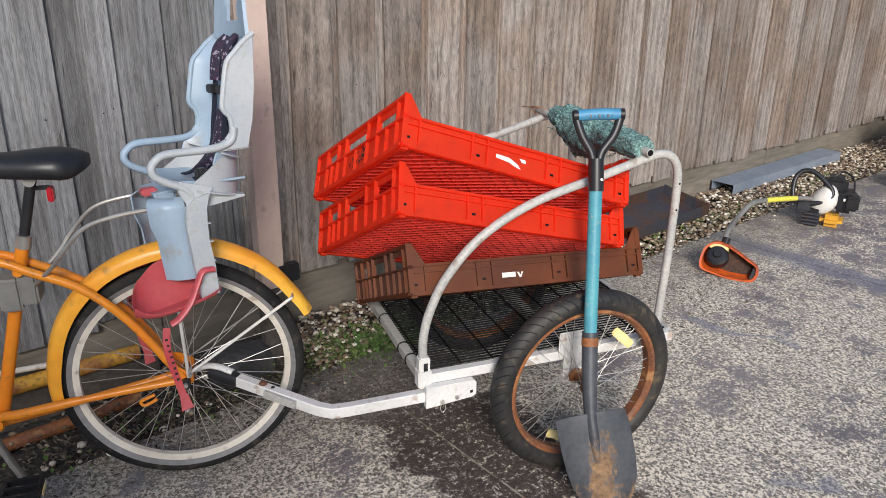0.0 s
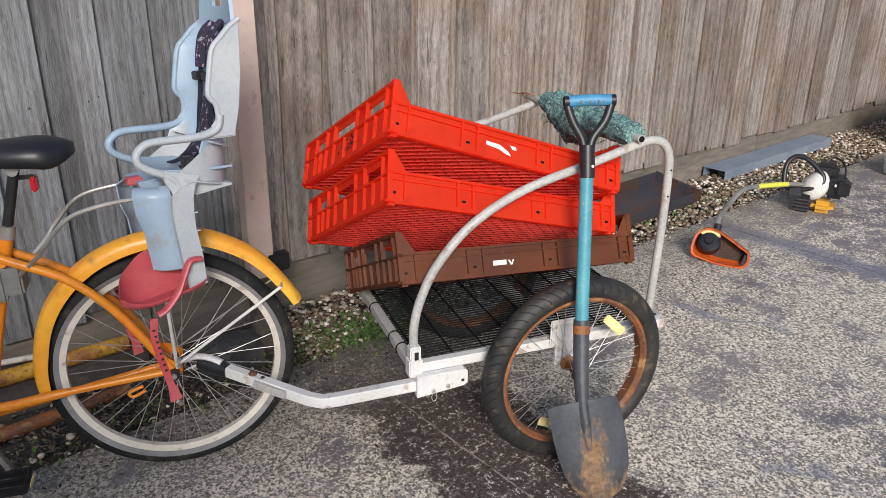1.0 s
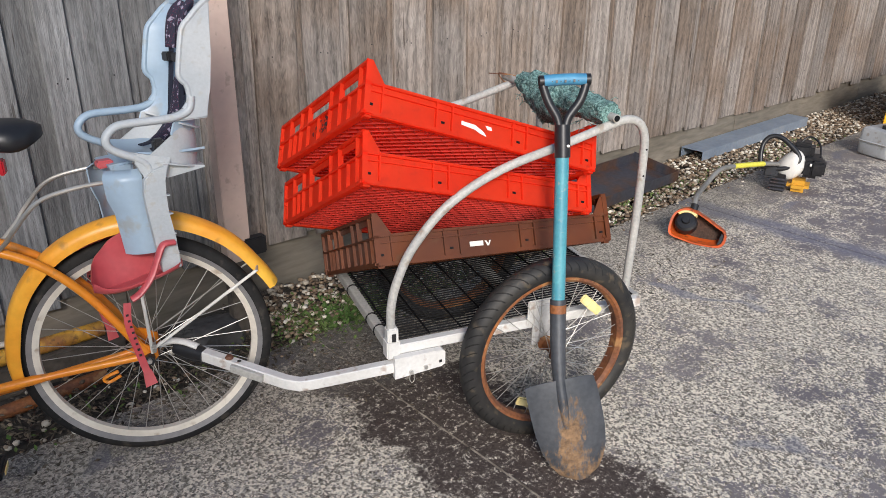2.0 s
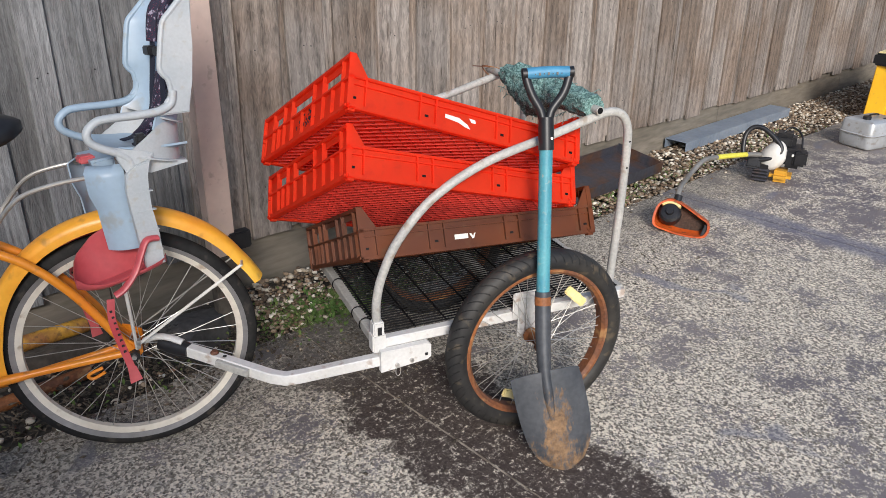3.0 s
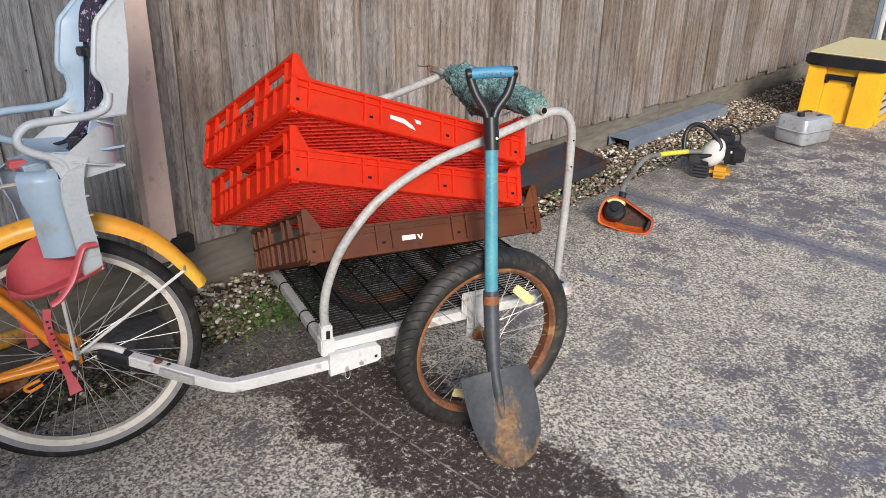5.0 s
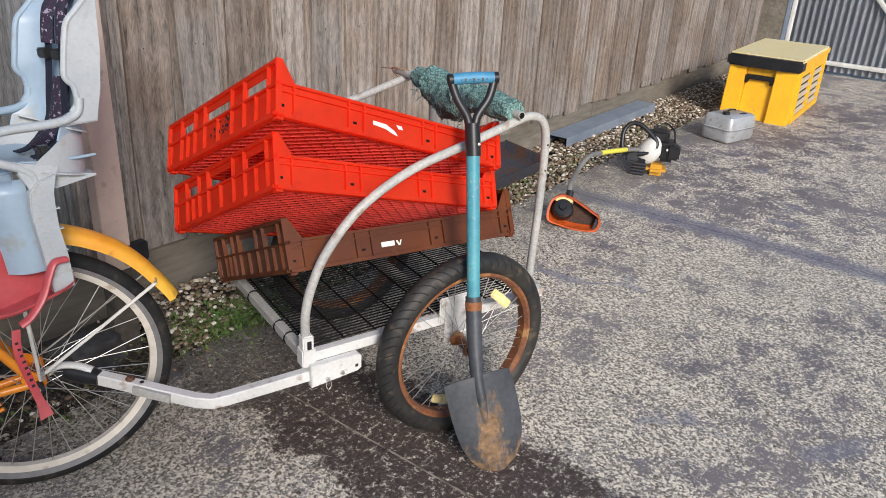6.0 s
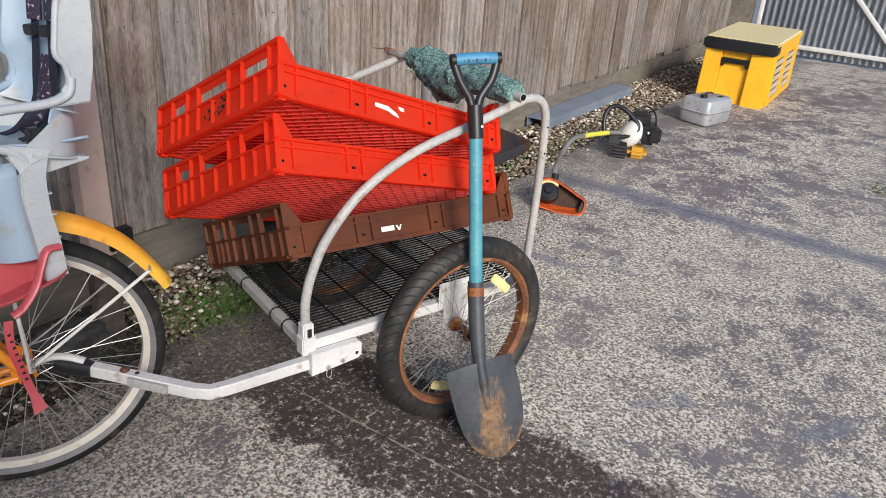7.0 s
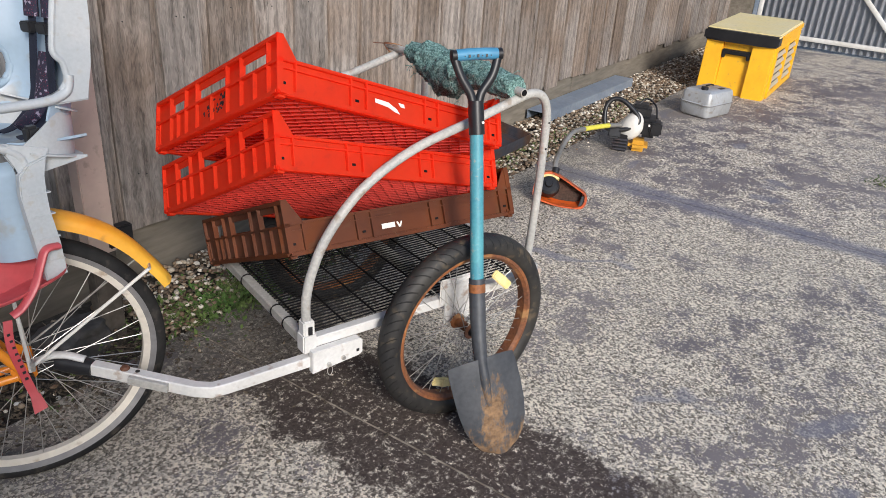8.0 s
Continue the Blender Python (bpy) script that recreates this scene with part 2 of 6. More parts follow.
def board_material(name, light, dark, warm):
    """Silvered paling timber: grain along the board, knots, stains, one tint for each board."""
    m = bpy.data.materials.new(name)
    m.use_nodes = True
    N, L = m.node_tree.nodes, m.node_tree.links
    b = N["Principled BSDF"]
    tc, info = N.new("ShaderNodeTexCoord"), N.new("ShaderNodeObjectInfo")
    off = N.new("ShaderNodeVectorMath")
    off.operation = "MULTIPLY_ADD"
    comb = N.new("ShaderNodeCombineXYZ")
    for i in range(3):
        L.new(info.outputs["Random"], comb.inputs[i])
    off.inputs[1].default_value = (37.0, 11.0, 53.0)
    L.new(comb.outputs[0], off.inputs[0])
    L.new(tc.outputs["Object"], off.inputs[2])
    def tex(kind, scale, sc, detail=6, distort=0.0):
        mp = N.new("ShaderNodeMapping")
        mp.inputs["Scale"].default_value = sc
        L.new(off.outputs[0], mp.inputs[0])
        t = N.new(kind)
        t.inputs["Scale"].default_value = scale
        if "Detail" in t.inputs:
            t.inputs["Detail"].default_value = detail
        if "Distortion" in t.inputs:
            t.inputs["Distortion"].default_value = distort
        L.new(mp.outputs[0], t.inputs["Vector"])
        return t
    grain = tex("ShaderNodeTexNoise", 120, (1.0, 1.0, 0.13), 10, 1.6)
    figure = tex("ShaderNodeTexNoise", 16, (1.0, 1.0, 0.22), 6, 2.2)
    stain = tex("ShaderNodeTexNoise", 2.2, (1.0, 1.0, 0.7), 6)
    knots = tex("ShaderNodeTexVoronoi", 5.5, (1.0, 1.0, 0.45))
    r1 = N.new("ShaderNodeValToRGB")
    r1.color_ramp.elements[0].position, r1.color_ramp.elements[1].position = 0.30, 0.64
    r1.color_ramp.elements[0].color, r1.color_ramp.elements[1].color = (*dark, 1), (*light, 1)
    add = N.new("ShaderNodeMath")
    add.operation = "MULTIPLY_ADD"
    add.inputs[1].default_value = 0.32
    L.new(figure.outputs["Fac"], add.inputs[0])
    rings = tex("ShaderNodeTexWave", 9.0, (1.0, 1.0, 0.05), 4, 7.0)
    rings.inputs["Detail Scale"].default_value = 2.2
    ring_part = N.new("ShaderNodeMath")
    ring_part.operation = "MULTIPLY_ADD"
    ring_part.inputs[1].default_value = 0.12
    L.new(rings.outputs["Fac"], ring_part.inputs[0])
    half = N.new("ShaderNodeMath")
    half.operation = "MULTIPLY"
    half.inputs[1].default_value = 0.55
    L.new(grain.outputs["Fac"], half.inputs[0])
    L.new(half.outputs[0], ring_part.inputs[2])
    L.new(ring_part.outputs[0], add.inputs[2])
    L.new(add.outputs[0], r1.inputs[0])
    r2 = N.new("ShaderNodeValToRGB")
    r2.color_ramp.elements[0].position, r2.color_ramp.elements[1].position = 0.44, 0.62
    L.new(stain.outputs["Fac"], r2.inputs[0])
    mx = N.new("ShaderNodeMix")
    mx.data_type, mx.blend_type = "RGBA", "MULTIPLY"
    f = N.new("ShaderNodeMath")
    f.operation = "MULTIPLY"
    f.inputs[1].default_value = 0.75
    L.new(r2.outputs[0], f.inputs[0])
    L.new(f.outputs[0], mx.inputs["Factor"])
    L.new(r1.outputs[0], mx.inputs["A"])
    mx.inputs["B"].default_value = (*warm, 1)
    r3 = N.new("ShaderNodeValToRGB")
    r3.color_ramp.elements[0].position, r3.color_ramp.elements[1].position = 0.05, 0.11
    r3.color_ramp.elements[0].color, r3.color_ramp.elements[1].color = (0.32, 0.27, 0.23, 1), (1, 1, 1, 1)
    L.new(knots.outputs["Distance"], r3.inputs[0])
    mk = N.new("ShaderNodeMix")
    mk.data_type, mk.blend_type = "RGBA", "MULTIPLY"
    mk.inputs["Factor"].default_value = 0.8
    L.new(mx.outputs["Result"], mk.inputs["A"])
    L.new(r3.outputs[0], mk.inputs["B"])
    checks = tex("ShaderNodeTexNoise", 90, (1.0, 1.0, 0.035), 5, 0.8)
    r4 = N.new("ShaderNodeValToRGB")
    r4.color_ramp.elements[0].position, r4.color_ramp.elements[1].position = 0.30, 0.36
    r4.color_ramp.elements[0].color, r4.color_ramp.elements[1].color = (0.3, 0.27, 0.25, 1), (1, 1, 1, 1)
    L.new(checks.outputs["Fac"], r4.inputs[0])
    mc = N.new("ShaderNodeMix")
    mc.data_type, mc.blend_type = "RGBA", "MULTIPLY"
    mc.inputs["Factor"].default_value = 0.9
    L.new(mk.outputs["Result"], mc.inputs["A"])
    L.new(r4.outputs[0], mc.inputs["B"])
    hs = N.new("ShaderNodeHueSaturation")
    rg = N.new("ShaderNodeMapRange")
    rg.inputs["To Min"].default_value, rg.inputs["To Max"].default_value = 0.74, 1.24
    L.new(info.outputs["Random"], rg.inputs["Value"])
    L.new(rg.outputs[0], hs.inputs["Value"])
    L.new(mc.outputs["Result"], hs.inputs["Color"])
    L.new(hs.outputs[0], b.inputs["Base Color"])
    b.inputs["Roughness"].default_value = 0.85
    bp = N.new("ShaderNodeBump")
    bp.inputs["Strength"].default_value, bp.inputs["Distance"].default_value = 1.0, 0.006
    L.new(add.outputs[0], bp.inputs["Height"])
    L.new(bp.outputs[0], b.inputs["Normal"])
    return m


PALING = board_material("silvered_paling_timber", (0.35, 0.306, 0.27), (0.096, 0.083, 0.073), (0.69, 0.56, 0.45))
GREYPALING = board_material("grey_paling_timber", (0.26, 0.265, 0.27), (0.093, 0.095, 0.098), (0.66, 0.63, 0.60))


def concrete_material():
    m = bpy.data.materials.new("exposed_aggregate_concrete")
    m.use_nodes = True
    N, L = m.node_tree.nodes, m.node_tree.links
    b = N["Principled BSDF"]
    tc = N.new("ShaderNodeTexCoord")
    def noise_tex(scale, detail=6, rough=0.6, distort=0.0, offset=0.0):
        t = N.new("ShaderNodeTexNoise")
        t.inputs["Scale"].default_value, t.inputs["Detail"].default_value = scale, detail
        t.inputs["Roughness"].default_value, t.inputs["Distortion"].default_value = rough, distort
        mp = N.new("ShaderNodeMapping")
        mp.inputs["Location"].default_value = (offset, offset * 0.7, 0)
        L.new(tc.outputs["Object"], mp.inputs[0])
        L.new(mp.outputs[0], t.inputs["Vector"])
        return t
    def ramp(src, p0, p1, c0=(0, 0, 0), c1=(1, 1, 1)):
        r = N.new("ShaderNodeValToRGB")
        r.color_ramp.elements[0].position, r.color_ramp.elements[1].position = p0, p1
        r.color_ramp.elements[0].color, r.color_ramp.elements[1].color = (*c0, 1), (*c1, 1)
        L.new(src, r.inputs[0])
        return r.outputs[0]
    def mix(fac, a, bb, kind="MIX"):
        x = N.new("ShaderNodeMix")
        x.data_type, x.blend_type = "RGBA", kind
        if isinstance(fac, float):
            x.inputs["Factor"].default_value = fac
        else:
            L.new(fac, x.inputs["Factor"])
        for key, v in (("A", a), ("B", bb)):
            if isinstance(v, tuple):
                x.inputs[key].default_value = (*v, 1)
            else:
                L.new(v, x.inputs[key])
        return x.outputs["Result"]
    def math_node(op, a, bb):
        x = N.new("ShaderNodeMath")
        x.operation = op
        for i, v in enumerate((a, bb)):
            if isinstance(v, float):
                x.inputs[i].default_value = v
            else:
                L.new(v, x.inputs[i])
        return x.outputs[0]
    speck = N.new("ShaderNodeTexVoronoi")
    speck.inputs["Scale"].default_value = 130
    L.new(tc.outputs["Object"], speck.inputs["Vector"])
    chips = ramp(speck.outputs["Color"], 0.28, 0.70, (0.20, 0.17, 0.135), (0.86, 0.775, 0.64))
    fine = noise_tex(60, 9, 0.8)
    cover = noise_tex(5.2, 12, 0.78, 0.2)
    broad = noise_tex(0.9, 3, 0.5, 0.0, 3.0)
    film = math_node("ADD", math_node("SUBTRACT", math_node("MULTIPLY", cover.outputs["Fac"], 0.90), 0.14), math_node("MULTIPLY", math_node("SUBTRACT", fine.outputs["Fac"], 0.5), 0.78))
    film = math_node("ADD", film, math_node("MULTIPLY", broad.outputs["Fac"], 0.38))
    sep = N.new("ShaderNodeSeparateXYZ")
    L.new(tc.outputs["Object"], sep.inputs[0])
    kept = N.new("ShaderNodeMapRange")
    kept.inputs["From Min"].default_value, kept.inputs["From Max"].default_value = 1.2, 3.6
    kept.inputs["To Min"].default_value, kept.inputs["To Max"].default_value = -0.035, 0.025
    L.new(sep.outputs["X"], kept.inputs["Value"])
    film = math_node("ADD", film, kept.outputs[0])
    worn = ramp(film, 0.508, 0.548)
    grime = noise_tex(1.1, 5, 0.6, 0.3, 5.3)
    filmcol = mix(ramp(grime.outputs["Fac"], 0.4, 0.62), (0.155, 0.137, 0.146), (0.235, 0.208, 0.205))
    pits = ramp(noise_tex(70, 6, 0.75, 0.4, 4.0).outputs["Fac"], 0.41, 0.46, (1, 1, 1), (0, 0, 0))
    chips = mix(math_node("MULTIPLY", pits, 0.86), chips, (0.04, 0.034, 0.03))
    chips = mix(math_node("MULTIPLY", ramp(noise_tex(140, 3, 0.6, 0.0, 6.0).outputs["Fac"], 0.58, 0.64), 0.8), chips, (0.86, 0.80, 0.70))
    col = mix(worn, chips, filmcol)
    blue = noise_tex(2.0, 4, 0.5, 1.0, 9.0)
    col = mix(math_node("MULTIPLY", ramp(blue.outputs["Fac"], 0.63, 0.67), 0.6), col, (0.17, 0.175, 0.225))
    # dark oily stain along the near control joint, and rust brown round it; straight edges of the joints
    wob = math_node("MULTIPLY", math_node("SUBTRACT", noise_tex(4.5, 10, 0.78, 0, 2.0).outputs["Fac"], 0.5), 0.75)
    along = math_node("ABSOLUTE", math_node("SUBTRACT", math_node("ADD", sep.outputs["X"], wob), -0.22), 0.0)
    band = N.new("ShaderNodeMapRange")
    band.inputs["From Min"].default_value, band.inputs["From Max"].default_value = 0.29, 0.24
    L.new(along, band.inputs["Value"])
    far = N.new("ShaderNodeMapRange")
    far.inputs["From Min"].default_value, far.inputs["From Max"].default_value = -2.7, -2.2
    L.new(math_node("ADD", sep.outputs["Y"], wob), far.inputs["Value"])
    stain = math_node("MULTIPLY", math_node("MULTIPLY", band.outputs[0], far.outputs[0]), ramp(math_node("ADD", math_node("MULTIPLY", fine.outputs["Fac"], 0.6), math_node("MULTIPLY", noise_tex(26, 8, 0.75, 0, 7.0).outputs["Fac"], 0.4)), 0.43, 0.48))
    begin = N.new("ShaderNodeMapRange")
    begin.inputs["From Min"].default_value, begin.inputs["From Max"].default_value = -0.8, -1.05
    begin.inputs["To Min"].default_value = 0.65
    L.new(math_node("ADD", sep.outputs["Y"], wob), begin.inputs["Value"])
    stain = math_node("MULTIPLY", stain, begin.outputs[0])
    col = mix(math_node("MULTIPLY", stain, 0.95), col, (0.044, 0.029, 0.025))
    # bluish sealed strip on the far control joint
    strip = N.new("ShaderNodeMapRange")
    strip.inputs["From Min"].default_value, strip.inputs["From Max"].default_value = 0.13, 0.05
    L.new(math_node("ABSOLUTE", math_node("SUBTRACT", math_node("ADD", sep.outputs["X"], math_node("MULTIPLY", wob, 0.25)), 2.33), 0.0), strip.inputs["Value"])
    col = mix(math_node("MULTIPLY", strip.outputs[0], 0.75), col, (0.15, 0.155, 0.21))
    # green-grey damp towards the fence
    damp = N.new("ShaderNodeMapRange")
    damp.inputs["From Min"].default_value, damp.inputs["From Max"].default_value = -1.15, -0.7
    L.new(math_node("ADD", sep.outputs["Y"], wob), damp.inputs["Value"])
    col = mix(math_node("MULTIPLY", damp.outputs[0], 0.55), col, (0.115, 0.108, 0.092))
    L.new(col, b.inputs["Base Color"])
    rr = ramp(film, 0.45, 0.6, (0.85, 0.85, 0.85), (0.55, 0.55, 0.55))
    L.new(rr, b.inputs["Roughness"])
    bp = N.new("ShaderNodeBump")
    bp.inputs["Strength"].default_value, bp.inputs["Distance"].default_value = 0.7, 0.003
    L.new(math_node("ADD", film, math_node("MULTIPLY", speck.outputs["Distance"], 0.6)), bp.inputs["Height"])
    L.new(bp.outputs[0], b.inputs["Normal"])
    return m


CONCRETE = concrete_material()
SOIL = mat("damp_soil", (0.038, 0.032, 0.027), 0.95, second=(0.062, 0.055, 0.044), amount=0.5, noise_scale=60, bump=0.8)


def pebble_material():
    m = bpy.data.materials.new("river_pebbles")
    m.use_nodes = True
    N, L = m.node_tree.nodes, m.node_tree.links
    b = N["Principled BSDF"]
    g = N.new("ShaderNodeNewGeometry")
    r = N.new("ShaderNodeValToRGB")
    e = r.color_ramp.elements
    e[0].position, e[0].color = 0.0, (0.07, 0.055, 0.04, 1)
    e[1].position, e[1].color = 1.0, (0.78, 0.72, 0.61, 1)
    for pos, c in ((0.25, (0.16, 0.105, 0.065, 1)), (0.55, (0.29, 0.21, 0.135, 1)), (0.8, (0.47, 0.41, 0.32, 1))):
        k = e.new(pos)
        k.color = c
    L.new(g.outputs["Random Per Island"], r.inputs[0])
    n = N.new("ShaderNodeTexNoise")
    n.inputs["Scale"].default_value = 90
    hs = N.new("ShaderNodeHueSaturation")
    mr = N.new("ShaderNodeMapRange")
    mr.inputs["To Min"].default_value, mr.inputs["To Max"].default_value = 0.6, 1.4
    L.new(n.outputs["Fac"], mr.inputs["Value"])
    L.new(mr.outputs[0], hs.inputs["Value"])
    L.new(r.outputs[0], hs.inputs["Color"])
    L.new(hs.outputs[0], b.inputs["Base Color"])
    b.inputs["Roughness"].default_value = 0.7
    return m


PEBBLE = pebble_material()
WEED = mat("low_weeds", (0.065, 0.13, 0.024), 0.8, second=(0.13, 0.165, 0.048), amount=0.4, noise_scale=50, bump=0)
LITTER = mat("dead_leaf_litter", (0.05, 0.04, 0.03), 0.9, second=(0.15, 0.12, 0.085), amount=0.4, noise_scale=60, patch_scale=25, soft=0.06, bump=0)
CORR = mat("corrugated_zinc", (0.46, 0.47, 0.49), 0.5, 0.05, second=(0.38, 0.39, 0.41), amount=0.1, stretch=(1, 1, 0.2), dirt=(0.3, 0.27, 0.24), dirt_amount=0.08)


# ---- mesh helpers ----
def part(name, bm, material, parent, label="", smooth=35):
    me = bpy.data.meshes.new(name)
    bmesh.ops.recalc_face_normals(bm, faces=bm.faces[:])
    bm.to_mesh(me)
    bm.free()
    me.materials.append(material)
    if smooth:
        me.shade_smooth()
        me.set_sharp_from_angle(angle=radians(smooth))
    ob = new(name, me)
    ob.parent = parent
    return tagged(ob, label)


def share(name, me, parent, m):
    ob = new(name, me)
    ob.parent = parent
    ob.matrix_local = m
    return ob


def thing(name, m, label, category, group="", kind=""):
    ob = new(name)
    ob.empty_display_size = 0.1
    ob.matrix_world = m
    return tagged(ob, label, category, group, kind)


def box(bm, x0, x1, y0, y1, z0, z1, bevel=0.0, m=None, seg=2):
    r = bmesh.ops.create_cube(bm, size=1)
    M = Matrix.Translation(((x0 + x1) / 2, (y0 + y1) / 2, (z0 + z1) / 2)) @ Matrix.Diagonal((abs(x1 - x0), abs(y1 - y0), abs(z1 - z0), 1))
    bmesh.ops.transform(bm, matrix=(m @ M) if m else M, verts=r["verts"])
    if bevel:
        edges = list({e for v in r["verts"] for e in v.link_edges})
        bmesh.ops.bevel(bm, geom=edges, offset=bevel, segments=seg, affect="EDGES")
    return bm


def prism(bm, outline, d0, d1, axis="y", bevel=0.0, m=None):
    """A closed outline of (a, b) drawn in the plane across the axis, and pulled from d0 to d1."""
    def at(a, c, d):
        p = {"y": (a, d, c), "x": (d, a, c), "z": (a, c, d)}[axis]
        return m @ Vector(p) if m else Vector(p)
    v0 = [bm.verts.new(at(a, c, d0)) for a, c in outline]
    v1 = [bm.verts.new(at(a, c, d1)) for a, c in outline]
    k = len(outline)
    faces = [bm.faces.new(v0), bm.faces.new(v1[::-1])]
    faces += [bm.faces.new((v0[i], v1[i], v1[(i + 1) % k], v0[(i + 1) % k])) for i in range(k)]
    if bevel:
        edges = list({e for f in faces[:2] for e in f.edges})
        bmesh.ops.bevel(bm, geom=edges, offset=bevel, segments=2, affect="EDGES")
    return bm


def curve(points, per=8, closed=False):
    """A smooth line through the points."""
    P = [Vector(p) for p in points]
    k, out = len(P), []
    for i in range(k if closed else k - 1):
        a, b, c, d = (P[(i + j) % k] if closed else P[min(max(i + j, 0), k - 1)] for j in (-1, 0, 1, 2))
        for s in range(per):
            t = s / per
            out.append(0.5 * (2 * b + (c - a) * t + (2 * a - 5 * b + 4 * c - d) * t * t + (3 * b - 3 * c + d - a) * t ** 3))
    return out if closed else out + [P[-1]]


def tube(bm, pts, r, seg=12, closed=False, flat=1.0, up=None):
    """A round (or flattened) rod along the points; r one radius or one for each point."""
    P = [Vector(p) for p in pts]
    k = len(P)
    rad = r if isinstance(r, (list, tuple)) else [r] * k
    rings, side = [], None
    for i in range(k):
        a, b = (P[i - 1], P[(i + 1) % k]) if closed else (P[max(i - 1, 0)], P[min(i + 1, k - 1)])
        d = (b - a).normalized()
        if side is None:
            h = Vector(up) if up else (Vector((0, 0, 1)) if abs(d.z) < 0.9 else Vector((1, 0, 0)))
            side = d.cross(h).normalized()
        side = (side - d * side.dot(d)).normalized()
        top = side.cross(d).normalized()
        rings.append([bm.verts.new(P[i] + rad[i] * (math.cos(2 * math.pi * j / seg) * side + flat * math.sin(2 * math.pi * j / seg) * top)) for j in range(seg)])
    for i in range(k if closed else k - 1):
        A, B = rings[i], rings[(i + 1) % k]
        for j in range(seg):
            bm.faces.new((A[j], A[(j + 1) % seg], B[(j + 1) % seg], B[j]))
    if not closed:
        bm.faces.new(rings[0][::-1])
        bm.faces.new(rings[-1])
    return bm


def bar(bm, pts, w, h, up=(0, 0, 1)):
    """A square tube along the points."""
    P = [Vector(p) for p in pts]
    rings = []
    for i, p in enumerate(P):
        d = (P[min(i + 1, len(P) - 1)] - P[max(i - 1, 0)]).normalized()
        s = d.cross(Vector(up)).normalized()
        t = s.cross(d).normalized()
        c = 0.18
        rings.append([bm.verts.new(p + s * a * w / 2 + t * b * h / 2) for a, b in ((1, 1 - c), (1 - c, 1), (c - 1, 1), (-1, 1 - c), (-1, c - 1), (c - 1, -1), (1 - c, -1), (1, c - 1))])
    for A, B in zip(rings, rings[1:]):
        for j in range(8):
            bm.faces.new((A[j], A[(j + 1) % 8], B[(j + 1) % 8], B[j]))
    bm.faces.new(rings[0][::-1])
    bm.faces.new(rings[-1])
    return bm


def lathe(bm, profile, seg=48, axis="y", m=None, closed=True, shape=None):
    """Turns a profile of (radius, height) round an axis. shape(i, j, r, h) may change a point."""
    rings = []
    for i in range(seg):
        a = 2 * math.pi * i / seg
        ring = []
        for j, (r, h) in enumerate(profile):
            if shape:
                r, h = shape(i, j, r, h)
            p = {"y": (r * math.cos(a), h, r * math.sin(a)), "z": (r * math.cos(a), r * math.sin(a), h), "x": (h, r * math.cos(a), r * math.sin(a))}[axis]
            ring.append(bm.verts.new(m @ Vector(p) if m else Vector(p)))
        rings.append(ring)
    k = len(profile)
    for i in range(seg):
        A, B = rings[i], rings[(i + 1) % seg]
        for j in range(k if closed else k - 1):
            bm.faces.new((A[j], A[(j + 1) % k], B[(j + 1) % k], B[j]))
    if not closed:
        for j in (0, k - 1):
            if profile[j][0] > 1e-6:
                bm.faces.new([rings[i][j] for i in range(seg)])
    bmesh.ops.remove_doubles(bm, verts=bm.verts[:], dist=1e-6)
    return bm


def sheet(bm, f, nu, nv, thick):
    """A curved sheet with thickness. f(u, v) gives a point and a unit normal."""
    top, low = [], []
    for i in range(nu + 1):
        a, c = [], []
        for j in range(nv + 1):
            p, nn = f(i / nu, j / nv)
            p, nn = Vector(p), Vector(nn)
            a.append(bm.verts.new(p + nn * thick / 2))
            c.append(bm.verts.new(p - nn * thick / 2))
        top.append(a)
        low.append(c)
    for i in range(nu):
        for j in range(nv):
            bm.faces.new((top[i][j], top[i + 1][j], top[i + 1][j + 1], top[i][j + 1]))
            bm.faces.new((low[i][j], low[i][j + 1], low[i + 1][j + 1], low[i + 1][j]))
    for j in range(nv):
        bm.faces.new((top[0][j], top[0][j + 1], low[0][j + 1], low[0][j]))
        bm.faces.new((top[nu][j], low[nu][j], low[nu][j + 1], top[nu][j + 1]))
    for i in range(nu):
        bm.faces.new((top[i][0], low[i][0], low[i + 1][0], top[i + 1][0]))
        bm.faces.new((top[i][nv], top[i + 1][nv], low[i + 1][nv], low[i][nv]))
    return bm


def axes(origin, along, across):
    """A pose with x along, y across as far as square to it, z up."""
    X = Vector(along).normalized()
    Y = Vector(across)
    Y = (Y - X * Y.dot(X)).normalized()
    M = Matrix((X, Y, X.cross(Y))).transposed().to_4x4()
    return Matrix.Translation(origin) @ M


# ---- ground, fence and gate; x along the fence, -y away from it ----
FENCE = pose(-0.55, 3.05, 0, 0, 0, 44.37)
GATE_X = 8.37


def edge_of_concrete(x):
    return -0.60 + 0.05 * math.exp(-((x + 0.2) / 0.9) ** 2) + 0.012 * noise.noise(Vector((x * 3, 0, 0)))


